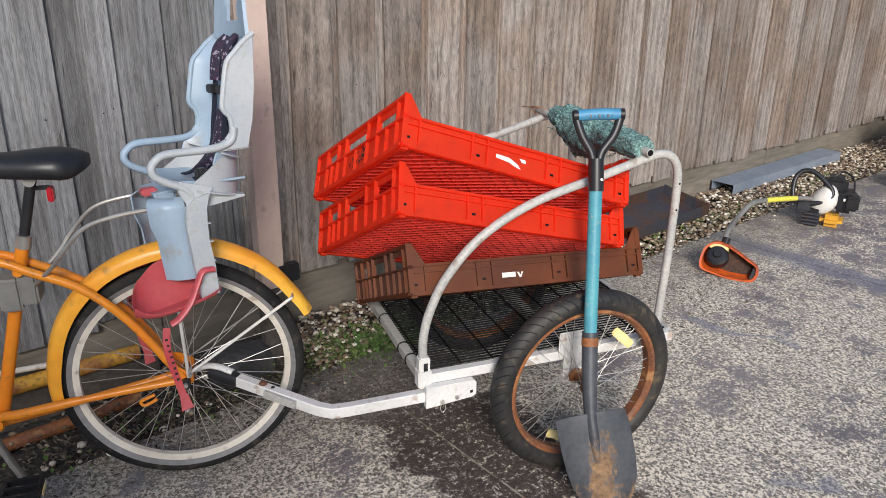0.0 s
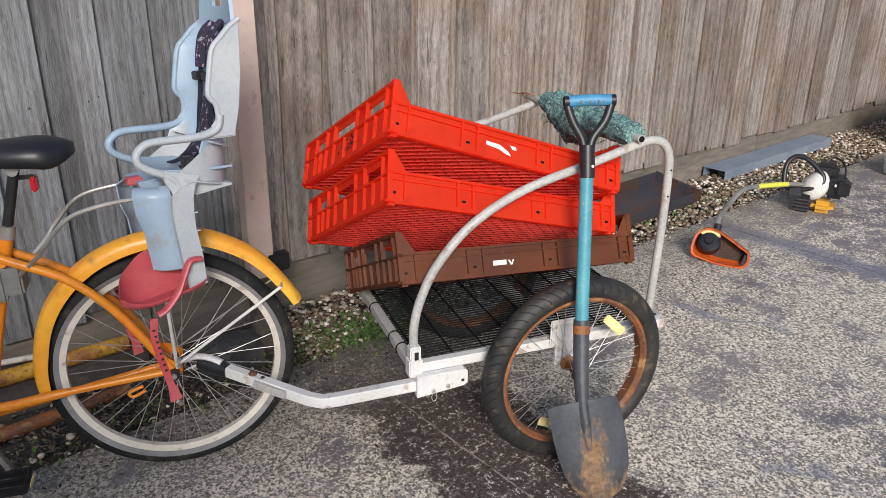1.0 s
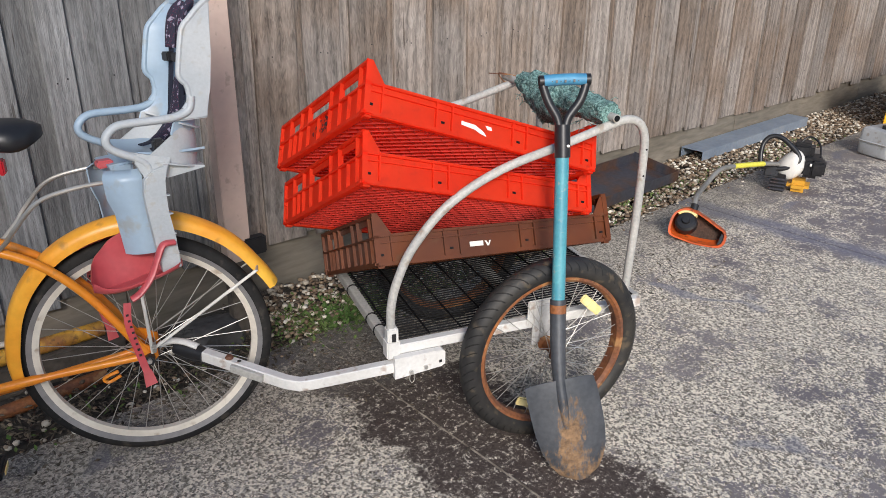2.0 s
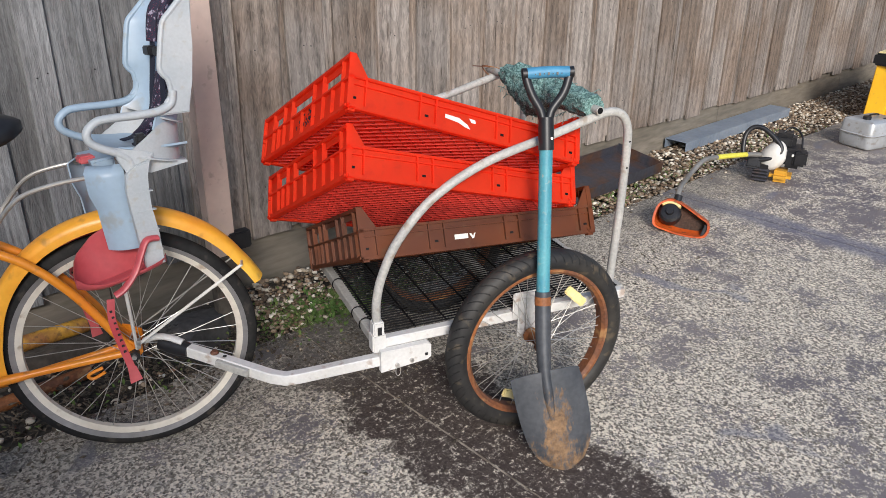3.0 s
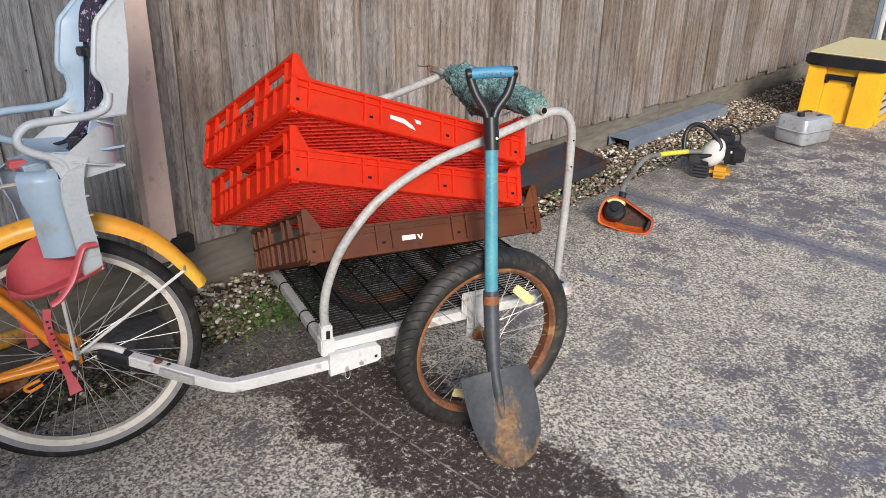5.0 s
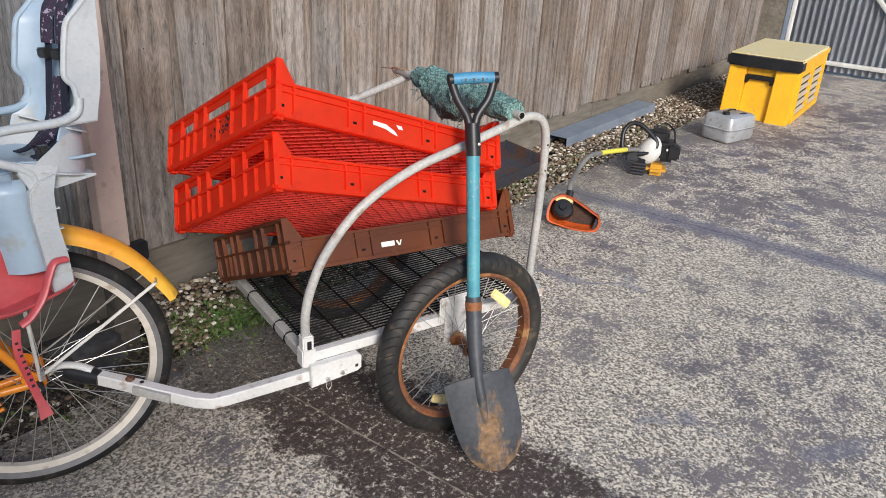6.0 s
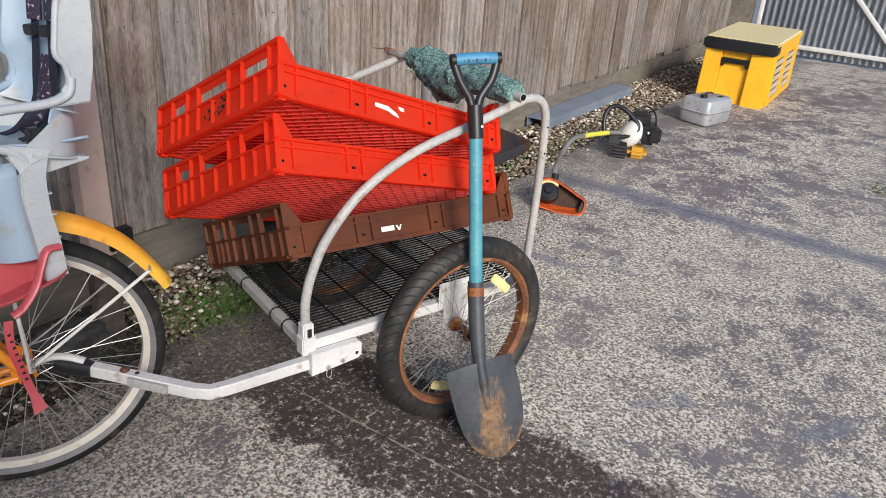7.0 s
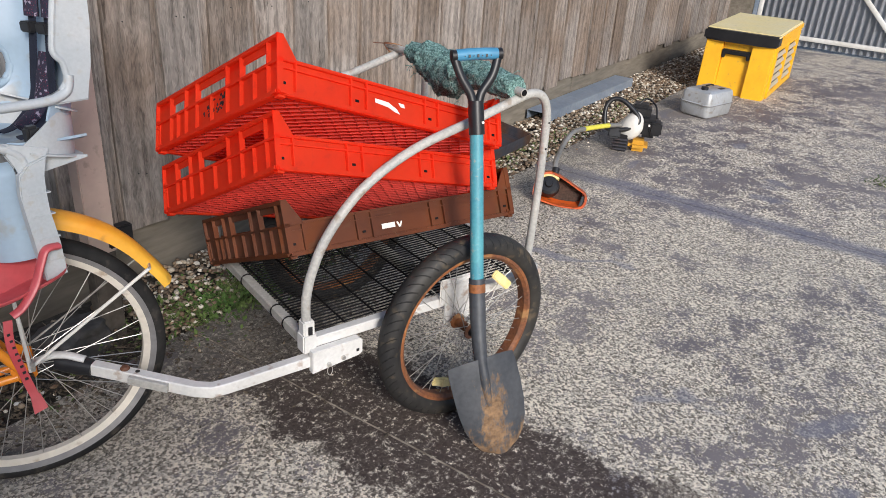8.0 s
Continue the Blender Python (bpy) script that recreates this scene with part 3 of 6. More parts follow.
def build_ground():
    bm = bmesh.new()
    for a, b in ((-1, -1), (1, -1), (1, 1), (-1, 1)):
        bm.verts.new((a * 600, b * 600, -0.06))
    bm.faces.new(bm.verts[:])
    g = part("ground", bm, SOIL, None, "bare dark damp soil under the gravel strip", 0)
    g.matrix_world = FENCE
    tagged(g, kind="structure", category="ground")
    pave = thing("pavement", FENCE, "worn exposed aggregate concrete driveway with control joints", "pavement", kind="structure")
    joints = [-14.0, -8.15, -5.53, -2.91, -0.29, 2.33, 4.95, 7.57, 10.2, 16.0]
    for x0, x1 in zip(joints, joints[1:]):
        bm = bmesh.new()
        k = max(2, int((x1 - x0) / 0.08))
        g0, g1 = (0.0025 if v == -0.29 else 0.007 for v in (x0, x1))
        xs = [x0 + g0 + (x1 - x0 - g0 - g1) * i / k for i in range(k + 1)]
        outline = [(x, edge_of_concrete(x)) for x in xs] + [(xs[-1], -12.0), (xs[0], -12.0)]
        prism(bm, outline[::-1], -0.10, 0.0, "z", bevel=0.0015)
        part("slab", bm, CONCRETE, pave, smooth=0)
        bm = bmesh.new()
        top = 0.0006 if x1 == -0.29 else -0.004
        start = edge_of_concrete(x1)
        rows = [start - (12 + start) * i / 400 for i in range(401)]
        half = [(0.0040 if x1 == -0.29 else 0.0085) + 0.0028 * noise.noise(Vector((y * 14, x1, 0))) + 0.0015 * noise.noise(Vector((y * 60, x1, 3))) for y in rows]
        left = [bm.verts.new((x1 - w, y, top - 0.001)) for w, y in zip(half, rows)]
        mid = [bm.verts.new((x1 + 0.2 * w, y, top + 0.0006)) for w, y in zip(half, rows)]
        right = [bm.verts.new((x1 + w, y, top - 0.001)) for w, y in zip(half[::-1], rows)]
        for i in range(400):
            bm.faces.new((left[i], left[i + 1], mid[i + 1], mid[i]))
            bm.faces.new((mid[i], mid[i + 1], right[i + 1], right[i]))
        bmesh.ops.solidify(bm, geom=bm.faces[:], thickness=0.05)
        part("joint_filler", bm, JOINT if x1 == -0.29 else DARKJOINT, pave, "sandy joint filler" if x1 == -0.29 else "", 0)


def build_pebbles():
    rng = np.random.default_rng(3)
    ico = bmesh.new()
    bmesh.ops.create_icosphere(ico, subdivisions=1, radius=1)
    base = np.array([v.co[:] for v in ico.verts])
    tri = np.array([[v.index for v in f.verts] for f in ico.faces])
    ico.free()
    xs, ys, zs, rs = [], [], [], []
    for layer, (count, low) in enumerate(((6500, -0.045), (12000, -0.028))):
        x = rng.uniform(-2.4, GATE_X - 0.1, count)
        y = rng.uniform(0, 1, count)
        lim = np.array([edge_of_concrete(a) for a in x]) + 0.01
        y = -0.03 + (lim + 0.03) * y
        thin = (x < -0.36) & (rng.uniform(0, 1, count) < 0.94)
        keep = ~thin
        xs.append(x[keep]); ys.append(y[keep]); rs.append(rng.uniform(0.006, 0.017, keep.sum()))
        zs.append(low + rng.uniform(0, 0.02, keep.sum()))
    # a few strays on the concrete edge
    x = rng.uniform(-0.6, 4.0, 60)
    xs.append(x); ys.append(np.array([edge_of_concrete(a) for a in x]) - np.abs(rng.normal(0, 0.05, 60))); zs.append(np.full(60, 0.003)); rs.append(rng.uniform(0.004, 0.009, 60))
    X, Y, Z, R = map(np.concatenate, (xs, ys, zs, rs))
    k = len(X)
    ang = rng.uniform(0, 6.28, k)
    sx, sy, sz = rng.uniform(0.8, 1.5, k), rng.uniform(0.7, 1.1, k), rng.uniform(0.45, 0.8, k)
    P = base[None] * (1 + rng.uniform(-0.16, 0.16, (k, len(base), 1)))
    P = P * (R[:, None] * np.stack([sx, sy, sz], 1))[:, None, :]
    c, s = np.cos(ang)[:, None], np.sin(ang)[:, None]
    V = np.stack([P[..., 0] * c - P[..., 1] * s + X[:, None], P[..., 0] * s + P[..., 1] * c + Y[:, None], P[..., 2] + Z[:, None]], -1).reshape(-1, 3)
    T = (tri[None] + (np.arange(k) * len(base))[:, None, None]).reshape(-1, 3)
    me = bpy.data.meshes.new("gravel")
    me.from_pydata(V.tolist(), [], T.tolist())
    me.shade_smooth()
    me.materials.append(PEBBLE)
    ob = new("gravel", me)
    ob.matrix_world = FENCE
    tagged(ob, "loose rounded cream and brown pebbles along the fence", "gravel", kind="stuff")


def build_weeds():
    rng = np.random.default_rng(8)
    V, F = [], []
    for cx, cy, sx, sy, count in ((0.0, -0.47, 0.13, 0.08, 1500), (-0.25, -0.42, 0.12, 0.1, 500), (0.25, -0.40, 0.16, 0.1, 420), (0.5, -0.5, 0.2, 0.06, 160), (-1.0, -0.5, 0.3, 0.08, 90), (3.57, -2.42, 0.06, 0.05, 90), (1.2, -0.55, 0.3, 0.04, 120), (2.3, -0.42, 0.5, 0.07, 420), (3.9, -0.45, 0.5, 0.07, 260)):
        for i in range(count):
            x, y = rng.normal(cx, sx), rng.normal(cy, sy)
            z0 = -0.02 if y > edge_of_concrete(x) else 0.0
            a, ln, w = rng.uniform(0, 6.28), rng.uniform(0.008, 0.028), rng.uniform(0.003, 0.008)
            d = np.array((np.cos(a), np.sin(a), 0))
            e = np.array((-d[1], d[0], 0))
            p = np.array((x, y, z0 + rng.uniform(0, 0.015)))
            lift = np.array((0, 0, rng.uniform(0.2, 1.0)))
            k = len(V)
            V += [p, p + (d + lift) * ln * 0.5 + e * w, p + (d + lift * 0.9) * ln, p + (d + lift) * ln * 0.5 - e * w]
            F.append((k, k + 1, k + 2, k + 3))
    me = bpy.data.meshes.new("weeds")
    me.from_pydata([tuple(v) for v in V], [], F)
    me.materials.append(WEED)
    ob = new("weeds", me)
    ob.matrix_world = FENCE
    tagged(ob, "small green weeds and moss among the pebbles", "weeds", kind="stuff")


def build_litter():
    """Dead leaves, bark and dirt crumbs on the soil behind the bicycle and in the joint's dirt."""
    rng = np.random.default_rng(21)
    V, F = [], []
    for cx, cy, sx, sy, count in ((-0.95, -0.38, 0.42, 0.16, 2600), (-0.35, -0.42, 0.25, 0.12, 700), (1.6, -0.58, 1.0, 0.04, 350), (-0.2, -0.95, 0.25, 0.3, 160), (1.35, -1.05, 0.25, 0.12, 90)):
        for i in range(count):
            x, y = rng.normal(cx, sx), rng.normal(cy, sy)
            if y > -0.02:
                continue
            z0 = -0.055 if y > edge_of_concrete(x) else 0.001
            p = np.array((x, y, z0 + abs(rng.normal(0, 0.012)) * (z0 < 0)))
            a, ln, w = rng.uniform(0, 6.28), rng.uniform(0.004, 0.02), rng.uniform(0.002, 0.008)
            d = np.array((np.cos(a), np.sin(a), rng.uniform(-0.3, 0.5)))
            e = np.array((-np.sin(a), np.cos(a), rng.uniform(-0.4, 0.4)))
            h = np.array((0, 0, rng.uniform(0.001, 0.006)))
            k = len(V)
            V += [p - d * ln, p + e * w, p + d * ln, p - e * w, p + h]
            F += [(k, k + 1, k + 4), (k + 1, k + 2, k + 4), (k + 2, k + 3, k + 4), (k + 3, k, k + 4)]
    me = bpy.data.meshes.new("leaf_litter")
    me.from_pydata([tuple(v) for v in V], [], F)
    me.materials.append(LITTER)
    ob = new("leaf_litter", me)
    ob.matrix_world = FENCE
    tagged(ob, "dead leaves and dark crumbs lying on soil", "leaf litter", kind="stuff")


def build_fence():
    rng = random.Random(5)
    fence = thing("fence", FENCE, "tall weathered grey lapped timber paling fence", "fence", kind="structure")
    # plinth boards
    x = -3.2
    while x < GATE_X:
        x1 = min(x + 2.4, GATE_X)
        bm = bmesh.new()
        box(bm, x, x1 - 0.006, 0.0, 0.03, -0.06, 0.215, 0.003)
        part("plinth_board", bm, PLINTH, fence, "grey brown timber plinth board", 0)
        x = x1
    # palings: a back row and a front row that laps over its gaps
    meshes = []
    for k in range(6):
        for w, front in ((0.15, 0), (0.118, 1)):
            bm = bmesh.new()
            cup = rng.uniform(0.001, 0.004)
            zs = [0.0, 0.4, 0.9, 1.4, 1.85]
            sway = [rng.uniform(-0.003, 0.003) for _ in zs]
            rows = []
            for z, s in zip(zs, sway):
                rows.append([bm.verts.new((u * w / 2 + s, d, z)) for u, d in ((-1, 0.001), (-0.96, -0.002), (0, cup), (0.96, -0.002), (1, 0.001), (1, 0.017), (-1, 0.017))])
            for A, B in zip(rows, rows[1:]):
                for j in range(7):
                    bm.faces.new((A[j], A[(j + 1) % 7], B[(j + 1) % 7], B[j]))
            bm.faces.new(rows[0][::-1])
            bm.faces.new(rows[-1])
            bmesh.ops.recalc_face_normals(bm, faces=bm.faces[:])
            me = bpy.data.meshes.new("paling")
            bm.to_mesh(me)
            bm.free()
            me.materials.append(PALING)
            meshes.append((front, me))
    grey = {}
    for f, me in meshes:
        grey[me.name] = me.copy()
        grey[me.name].materials[0] = GREYPALING
    nail = bmesh.new()
    bmesh.ops.create_cone(nail, cap_ends=True, segments=8, radius1=0.003, radius2=0.003, depth=0.002, matrix=pose(0, 0, 0, 90))
    nails = bpy.data.meshes.new("nail")
    nail.to_mesh(nails)
    nail.free()
    nails.materials.append(BLACKP)
    back, front = [m for f, m in meshes if not f], [m for f, m in meshes if f]
    wide = [(x, 0.242, 0.196) for x in [-0.075 + 0.242 * i for i in range(-1, 36)] if x < GATE_X - 0.1]
    narrow = [(x, 0.196, 0.104) for x in [-0.52 - 0.196 * i for i in range(13)]]
    for x, pitch, w in wide + narrow:
        z = 0.19 + rng.uniform(-0.02, 0.02)
        pick = rng.choice(back)
        share("paling", grey[pick.name] if x < -0.35 else pick, fence, pose(x + pitch / 2 + rng.uniform(-0.006, 0.006), -0.0185, z, 0, rng.uniform(-0.25, 0.25), rng.uniform(-0.5, 0.5)))
        z = 0.185 + rng.uniform(-0.025, 0.02)
        dx, sw = rng.uniform(-0.008, 0.008), w / 0.118 * rng.uniform(0.93, 1.05)
        pick = rng.choice(front)
        share("paling", grey[pick.name] if x < -0.35 else pick, fence, pose(x + dx, -0.034, z, 0, rng.uniform(-0.35, 0.35), rng.uniform(-0.8, 0.8)) @ Matrix.Diagonal((sw, 0.85, 1, 1)))
        if -1.5 < x < 6:
            for nz in (0.42, 1.02):
                for nx in ((-0.018, 0.018) if rng.random() < 0.3 else (rng.uniform(-0.02, 0.02),)):
                    share("nail", nails, fence, pose(x + dx + nx, -0.0357, nz + rng.uniform(-0.01, 0.01)))
    # rails behind
    for z in (0.45, 1.12, 1.75):
        bm = bmesh.new()
        box(bm, -3.2, GATE_X, 0.0, 0.04, z - 0.04, z + 0.04)
        part("fence_rail", bm, PLINTH, fence, smooth=0)


def build_gate():
    g = thing("gate", FENCE @ pose(GATE_X, 0, 0), "closed corrugated zinc driveway gate with pale steel frame", "gate", kind="structure")
    bm = bmesh.new()
    box(bm, -0.02, 0.02, -0.30, 0.0, 0, 1.9, 0.003)
    part("infill_panel", bm, PLINTH, g, "dark timber infill board", 0)
    bm = bmesh.new()
    box(bm, -0.025, 0.025, -0.35, -0.30, -0.05, 1.95, 0.006)
    part("gate_post", bm, GALV, g, "grey steel gate post")
    bm = bmesh.new()
    y0, y1, pitch = -0.36, -4.6, 0.076
    k = int((y0 - y1) / pitch * 8)
    rib = (-0.016, -0.018, -0.016, 0.006, 0.018, 0.020, 0.018, 0.006)
    pts = [(y0 + (y1 - y0) * i / k, rib[i % 8]) for i in range(k + 1)]
    low = [[bm.verts.new((0.03 + d, y, z)) for y, d in pts] for z in (0.03, 1.8)]
    for i in range(k):
        bm.faces.new((low[0][i], low[0][i + 1], low[1][i + 1], low[1][i]))
    bmesh.ops.solidify(bm, geom=bm.faces[:], thickness=0.002)
    part("corrugated_sheet", bm, CORR, g, "", 60)
    for name, a, b in (("bottom_rail", (0, y0, 0.13), (0, y1, 0.13)), ("top_rail", (0, y0, 1.75), (0, y1, 1.75)), ("brace", (0, -0.42, 1.735), (0, -2.0, 0.14)), ("stile", (0, y0 - 0.02, 0.1), (0, y0 - 0.02, 1.8)), ("stile", (0, y1 + 0.02, 0.1), (0, y1 + 0.02, 1.8))):
        bm = bmesh.new()
        bar(bm, [a, b], 0.05, 0.035, up=(1, 0, 0))
        part(name, bm, CHALK, g, "pale grey steel tube")


def build_unseen_walls():
    """Unseen plain walls behind the camera: two added for shade, one closes the yard."""
    for name, a, z, label in (("shade_wall_left", (-7.0, -3.3, -4.6, -4.4), 3.0, "unseen plain beige wall added to shade the left of the yard"), ("shade_wall_end", (-4.6, -4.4, -4.39, -0.6), 2.2, "unseen plain beige wall added to shade the left end"), ("wall_far", (0.0, 12.0, -9.2, -9.0), 2.4, "plain beige painted wall along the driveway")):
        bm = bmesh.new()
        box(bm, *a, -0.06, z)
        w = part(name, bm, POST, None, label, 0)
        w.matrix_world = FENCE
        tagged(w, kind="structure", category="wall")


# ---- things against the fence ----
def build_post():
    p = thing("post", FENCE @ pose(-0.455, -0.30, 0), "pinkish beige painted timber post standing before the fence", "post")
    bm = bmesh.new()
    box(bm, -0.05, 0.05, -0.03, 0.03, 0.30, 2.1, 0.003)
    part("shaft", bm, POST, p)
    bm = bmesh.new()
    box(bm, -0.047, 0.047, -0.027, 0.027, -0.06, 0.30, 0.004)
    part("foot", bm, LOG, p, "dark brown timber foot")
    bm = bmesh.new()
    box(bm, 0.02, 0.115, -0.042, 0.0, 0.315, 0.39, 0.006)
    part("bracket", bm, BLACKP, p, "dark grey steel bracket")


def build_channel():
    c = thing("steel_channel", FENCE @ pose(3.22, -0.20, -0.012), "pale blue-grey galvanised steel channel lying on the gravel", "steel channel")
    L, W, H = 1.66, 0.175, 0.07
    bm = bmesh.new()
    prism(bm, [(0, 0), (0.004, 0), (0.004, H - 0.004), (W - 0.004, H - 0.004), (W - 0.004, 0), (W, 0), (W, H), (0, H)], 0, L, "x", bevel=0.001)
    part("channel", bm, GALV, c)


def build_tray():
    t = thing("steel_tray", FENCE @ pose(1.36, -0.40, 0.01, 9, 0, 1), "shallow rusted dark steel tray leaning on the plinth", "tray")
    L, W = 1.25, 0.35
    for name, a in (("base", (0, L, 0, W, 0.0, 0.004)), ("rim", (0, L, -0.004, 0, 0, 0.075)), ("rim", (0, L, W, W + 0.004, 0, 0.06)), ("rim", (L, L + 0.004, -0.004, W + 0.004, 0, 0.07)), ("rim", (-0.004, 0, -0.004, W + 0.004, 0, 0.07))):
        bm = bmesh.new()
        box(bm, *a)
        part(name, bm, DARKRUST, t, smooth=0)


def build_under_bike():
    """Old pipes and stones lying between the bicycle and the fence, and an added block."""
    # Dark block is added: it fills the shaded gap and carries the yellow pipe.
    bm = bmesh.new()
    box(bm, -1.75, -0.88, -0.145, -0.065, -0.06, 0.058, 0.006)
    board = part("dark_gap_block", bm, LOG, None, "added dark block standing in for the shaded gap under the yellow pipe", 0)
    board.matrix_world = FENCE
    tagged(board, category="timber")
    for label, name, cat, m, pts, r in (
        ("flaking yellow painted pipe lying on the added dark block", "yellow_pipe", "pipe", BARK, [(-1.70, -0.105, 0.092), (-1.3, -0.105, 0.088), (-0.945, -0.105, 0.085)], 0.03),
        ("rusty brown pipe lying on the soil", "rusty_pipe", "pipe", RUST, [(-1.60, -0.275, -0.036), (-1.0, -0.245, -0.036)], 0.026),
        ("thin cream conduit lying on the yellow pipe", "conduit", "pipe", CREAM, [(-1.75, -0.06, 0.18), (-1.45, -0.085, 0.15), (-1.22, -0.105, 0.131)], 0.011),
    ):
        t = thing(name, FENCE, label, cat)
        bm = bmesh.new()
        tube(bm, curve(pts, 6), r, 14)
        part("pipe", bm, m, t)
    bm = bmesh.new()
    bmesh.ops.create_icosphere(bm, subdivisions=4, radius=1)
    for v in bm.verts:
        d = v.co.normalized()
        q = Vector([max(-0.72, min(0.72, c)) for c in d])
        v.co = q * (1 + 0.22 * noise.noise(d * 1.7) + 0.10 * noise.noise(d * 5) + 0.05 * noise.noise(d * 14))
        v.co = Vector((v.co.x * 0.15, v.co.y * 0.11, v.co.z * 0.095))
    st = part("stone", bm, STONE, None, "large rough dark grey rock on the soil", 30)
    st.matrix_world = FENCE @ pose(-0.60, -0.30, -0.005, 0, 6, 12)
    tagged(st, category="stone")
    rng = random.Random(12)
    for k in range(14):
        bm = bmesh.new()
        bmesh.ops.create_icosphere(bm, subdivisions=2, radius=rng.uniform(0.008, 0.018))
        for v in bm.verts:
            v.co *= 1 + 0.35 * noise.noise(v.co * 50 + Vector((k, 0, 0)))
            v.co.z *= 0.6
        st = part("stone", bm, LABEL if k % 3 == 0 else PEBBLE, None, "small pale pebble on the dark soil" if k % 3 == 0 else "small brown pebble on the dark soil", 50)
        st.matrix_world = FENCE @ pose(rng.uniform(-1.3, -0.55), rng.uniform(-0.56, -0.36), -0.052, 0, 0, k * 40)
        tagged(st, category="stone", group="pebbles on the soil")
    bm = bmesh.new()
    bmesh.ops.create_icosphere(bm, subdivisions=2, radius=0.016)
    for v in bm.verts:
        v.co *= 1 + 0.25 * noise.noise(v.co * 60)
        v.co.z *= 0.7
    st = part("stone", bm, LABEL, None, "small white pebble on the concrete", 50)
    st.matrix_world = pose(-1.0, 1.78, 0.009)
    tagged(st, category="stone")


# ---- bread crates ----
def build_crate(name, m, material, ribs, label, long=0.77, wide=0.655, high=0.158, sticker=True):
    c = thing(name, m, label, "crate", "bread crates")
    low = 0.092
    for x0, sgn in ((0.0, 1), (long, -1)):
        bm = bmesh.new()
        def b(y0, y1, z0, z1, d0, d1, bev=0.0):
            a, e = x0 + sgn * d0, x0 + sgn * d1
            box(bm, min(a, e), max(a, e), y0, y1, z0, z1, bev)
        b(0.008, wide - 0.008, 0.012, 0.082, 0.010, 0.014)
        b(0, wide, 0, 0.014, 0, 0.022, 0.002)
        b(0, wide, 0.080, 0.086, 0, 0.016)
        b(0, wide, high - 0.012, high, 0, 0.02, 0.002)
        b(0.008, wide - 0.008, high - 0.03, high - 0.012, 0.010, 0.014)
        for y0, y1 in ((0.0, 0.05), (0.175, 0.25), (0.415, 0.485), (0.575, wide)):
            b(y0 + 0.002, y1 - 0.002, 0.082, high - 0.012, 0.010, 0.014)
            for y in (y0, y1 - 0.004):
                b(y, y + 0.004, 0.012, high - 0.01, 0, 0.016)
        for y in (0.11, 0.33, 0.53):
            b(y, y + 0.004, 0.012, 0.082, 0.0, 0.012)
        part("end_wall", bm, material, c, smooth=0)
        # rounded stacking feet at the corners
        for yc in (0.0, wide):
            bm = bmesh.new()
            box(bm, min(x0 - sgn * 0.003, x0 + sgn * 0.034), max(x0 - sgn * 0.003, x0 + sgn * 0.034), yc - 0.003 if yc == 0 else yc - 0.034, yc + 0.034 if yc == 0 else yc + 0.003, -0.006, 0.020, 0.009)
            part("corner_foot", bm, material, c)
    for y0, sgn in ((0.0, 1), (wide, -1)):
        bm = bmesh.new()
        def b(x0, x1, z0, z1, d0, d1, bev=0.0):
            a, e = y0 + sgn * d0, y0 + sgn * d1
            box(bm, x0, x1, min(a, e), max(a, e), z0, z1, bev)
        b(0.006, long - 0.006, 0.01, low, 0.010, 0.014)
        b(0, long, 0, 0.012, 0, 0.022, 0.002)
        b(0, long, low - 0.008, low, 0.0, 0.02, 0.0015)
        b(0, long, low - 0.026, low - 0.022, 0.002, 0.012)
        for xa in (0.05, 0.215, 0.265, 0.47, 0.52, long - 0.054):
            b(xa, xa + 0.004, 0.008, low, 0, 0.012)
        for xa, xb in ((0.0, 0.055), (long, long - 0.055)):
            prism(bm, [(xa, low), (xb, low), ((xa * 2.2 + xb) / 3.2, high), (xa, high)], y0 + sgn * 0.002, y0 + sgn * 0.006, "y")
        part("side_wall", bm, material, c, smooth=0)
        # square catch holes in the side, their shade painted as black chips
        for xa in (0.022, 0.24, 0.495, long - 0.03):
            hb = bmesh.new()
            box(hb, xa - 0.005, xa + 0.006, min(y0 + sgn * 0.008, y0 + sgn * 0.0095), max(y0 + sgn * 0.008, y0 + sgn * 0.0095), 0.029, 0.0355)
            part("catch_hole_shade", hb, WIRE, c, "black chip painted as the shade in a catch hole", 0)
    bm = bmesh.new()
    step = 0.044
    z0, z1 = 0.004, 0.012
    def diag(sign):
        k = -wide
        while k < long:
            pts = []
            for t in (0.0, 1.0):
                y = 0.012 + t * (wide - 0.024)
                x = k + y if sign > 0 else k + wide - y
                pts.append([x, y])
            (xa, ya), (xb, yb) = pts
            lo, hi = 0.012, long - 0.012
            def clip(x, y, x2, y2, lim):
                t = (lim - x) / (x2 - x)
                return lim, y + (y2 - y) * t
            if max(xa, xb) > lo and min(xa, xb) < hi:
                if xa < lo: xa, ya = clip(xa, ya, xb, yb, lo)
                if xa > hi: xa, ya = clip(xa, ya, xb, yb, hi)
                if xb < lo: xb, yb = clip(xb, yb, xa, ya, lo)
                if xb > hi: xb, yb = clip(xb, yb, xa, ya, hi)
                if abs(xa - xb) > 0.01:
                    bar(bm, [(xa, ya, (z0 + z1) / 2 + 0.001 * sign), (xb, yb, (z0 + z1) / 2 + 0.001 * sign)], 0.004, z1 - z0)
            k += step
    diag(1)
    diag(-1)
    part("floor_rib", bm, ribs, c, "dark diagonal lattice ribs", 0)
    bm = bmesh.new()
    box(bm, 0.010, long - 0.010, 0.010, wide - 0.010, 0.0085, 0.0105)
    part("floor_skin", bm, material, c, "thin moulded floor", 0)
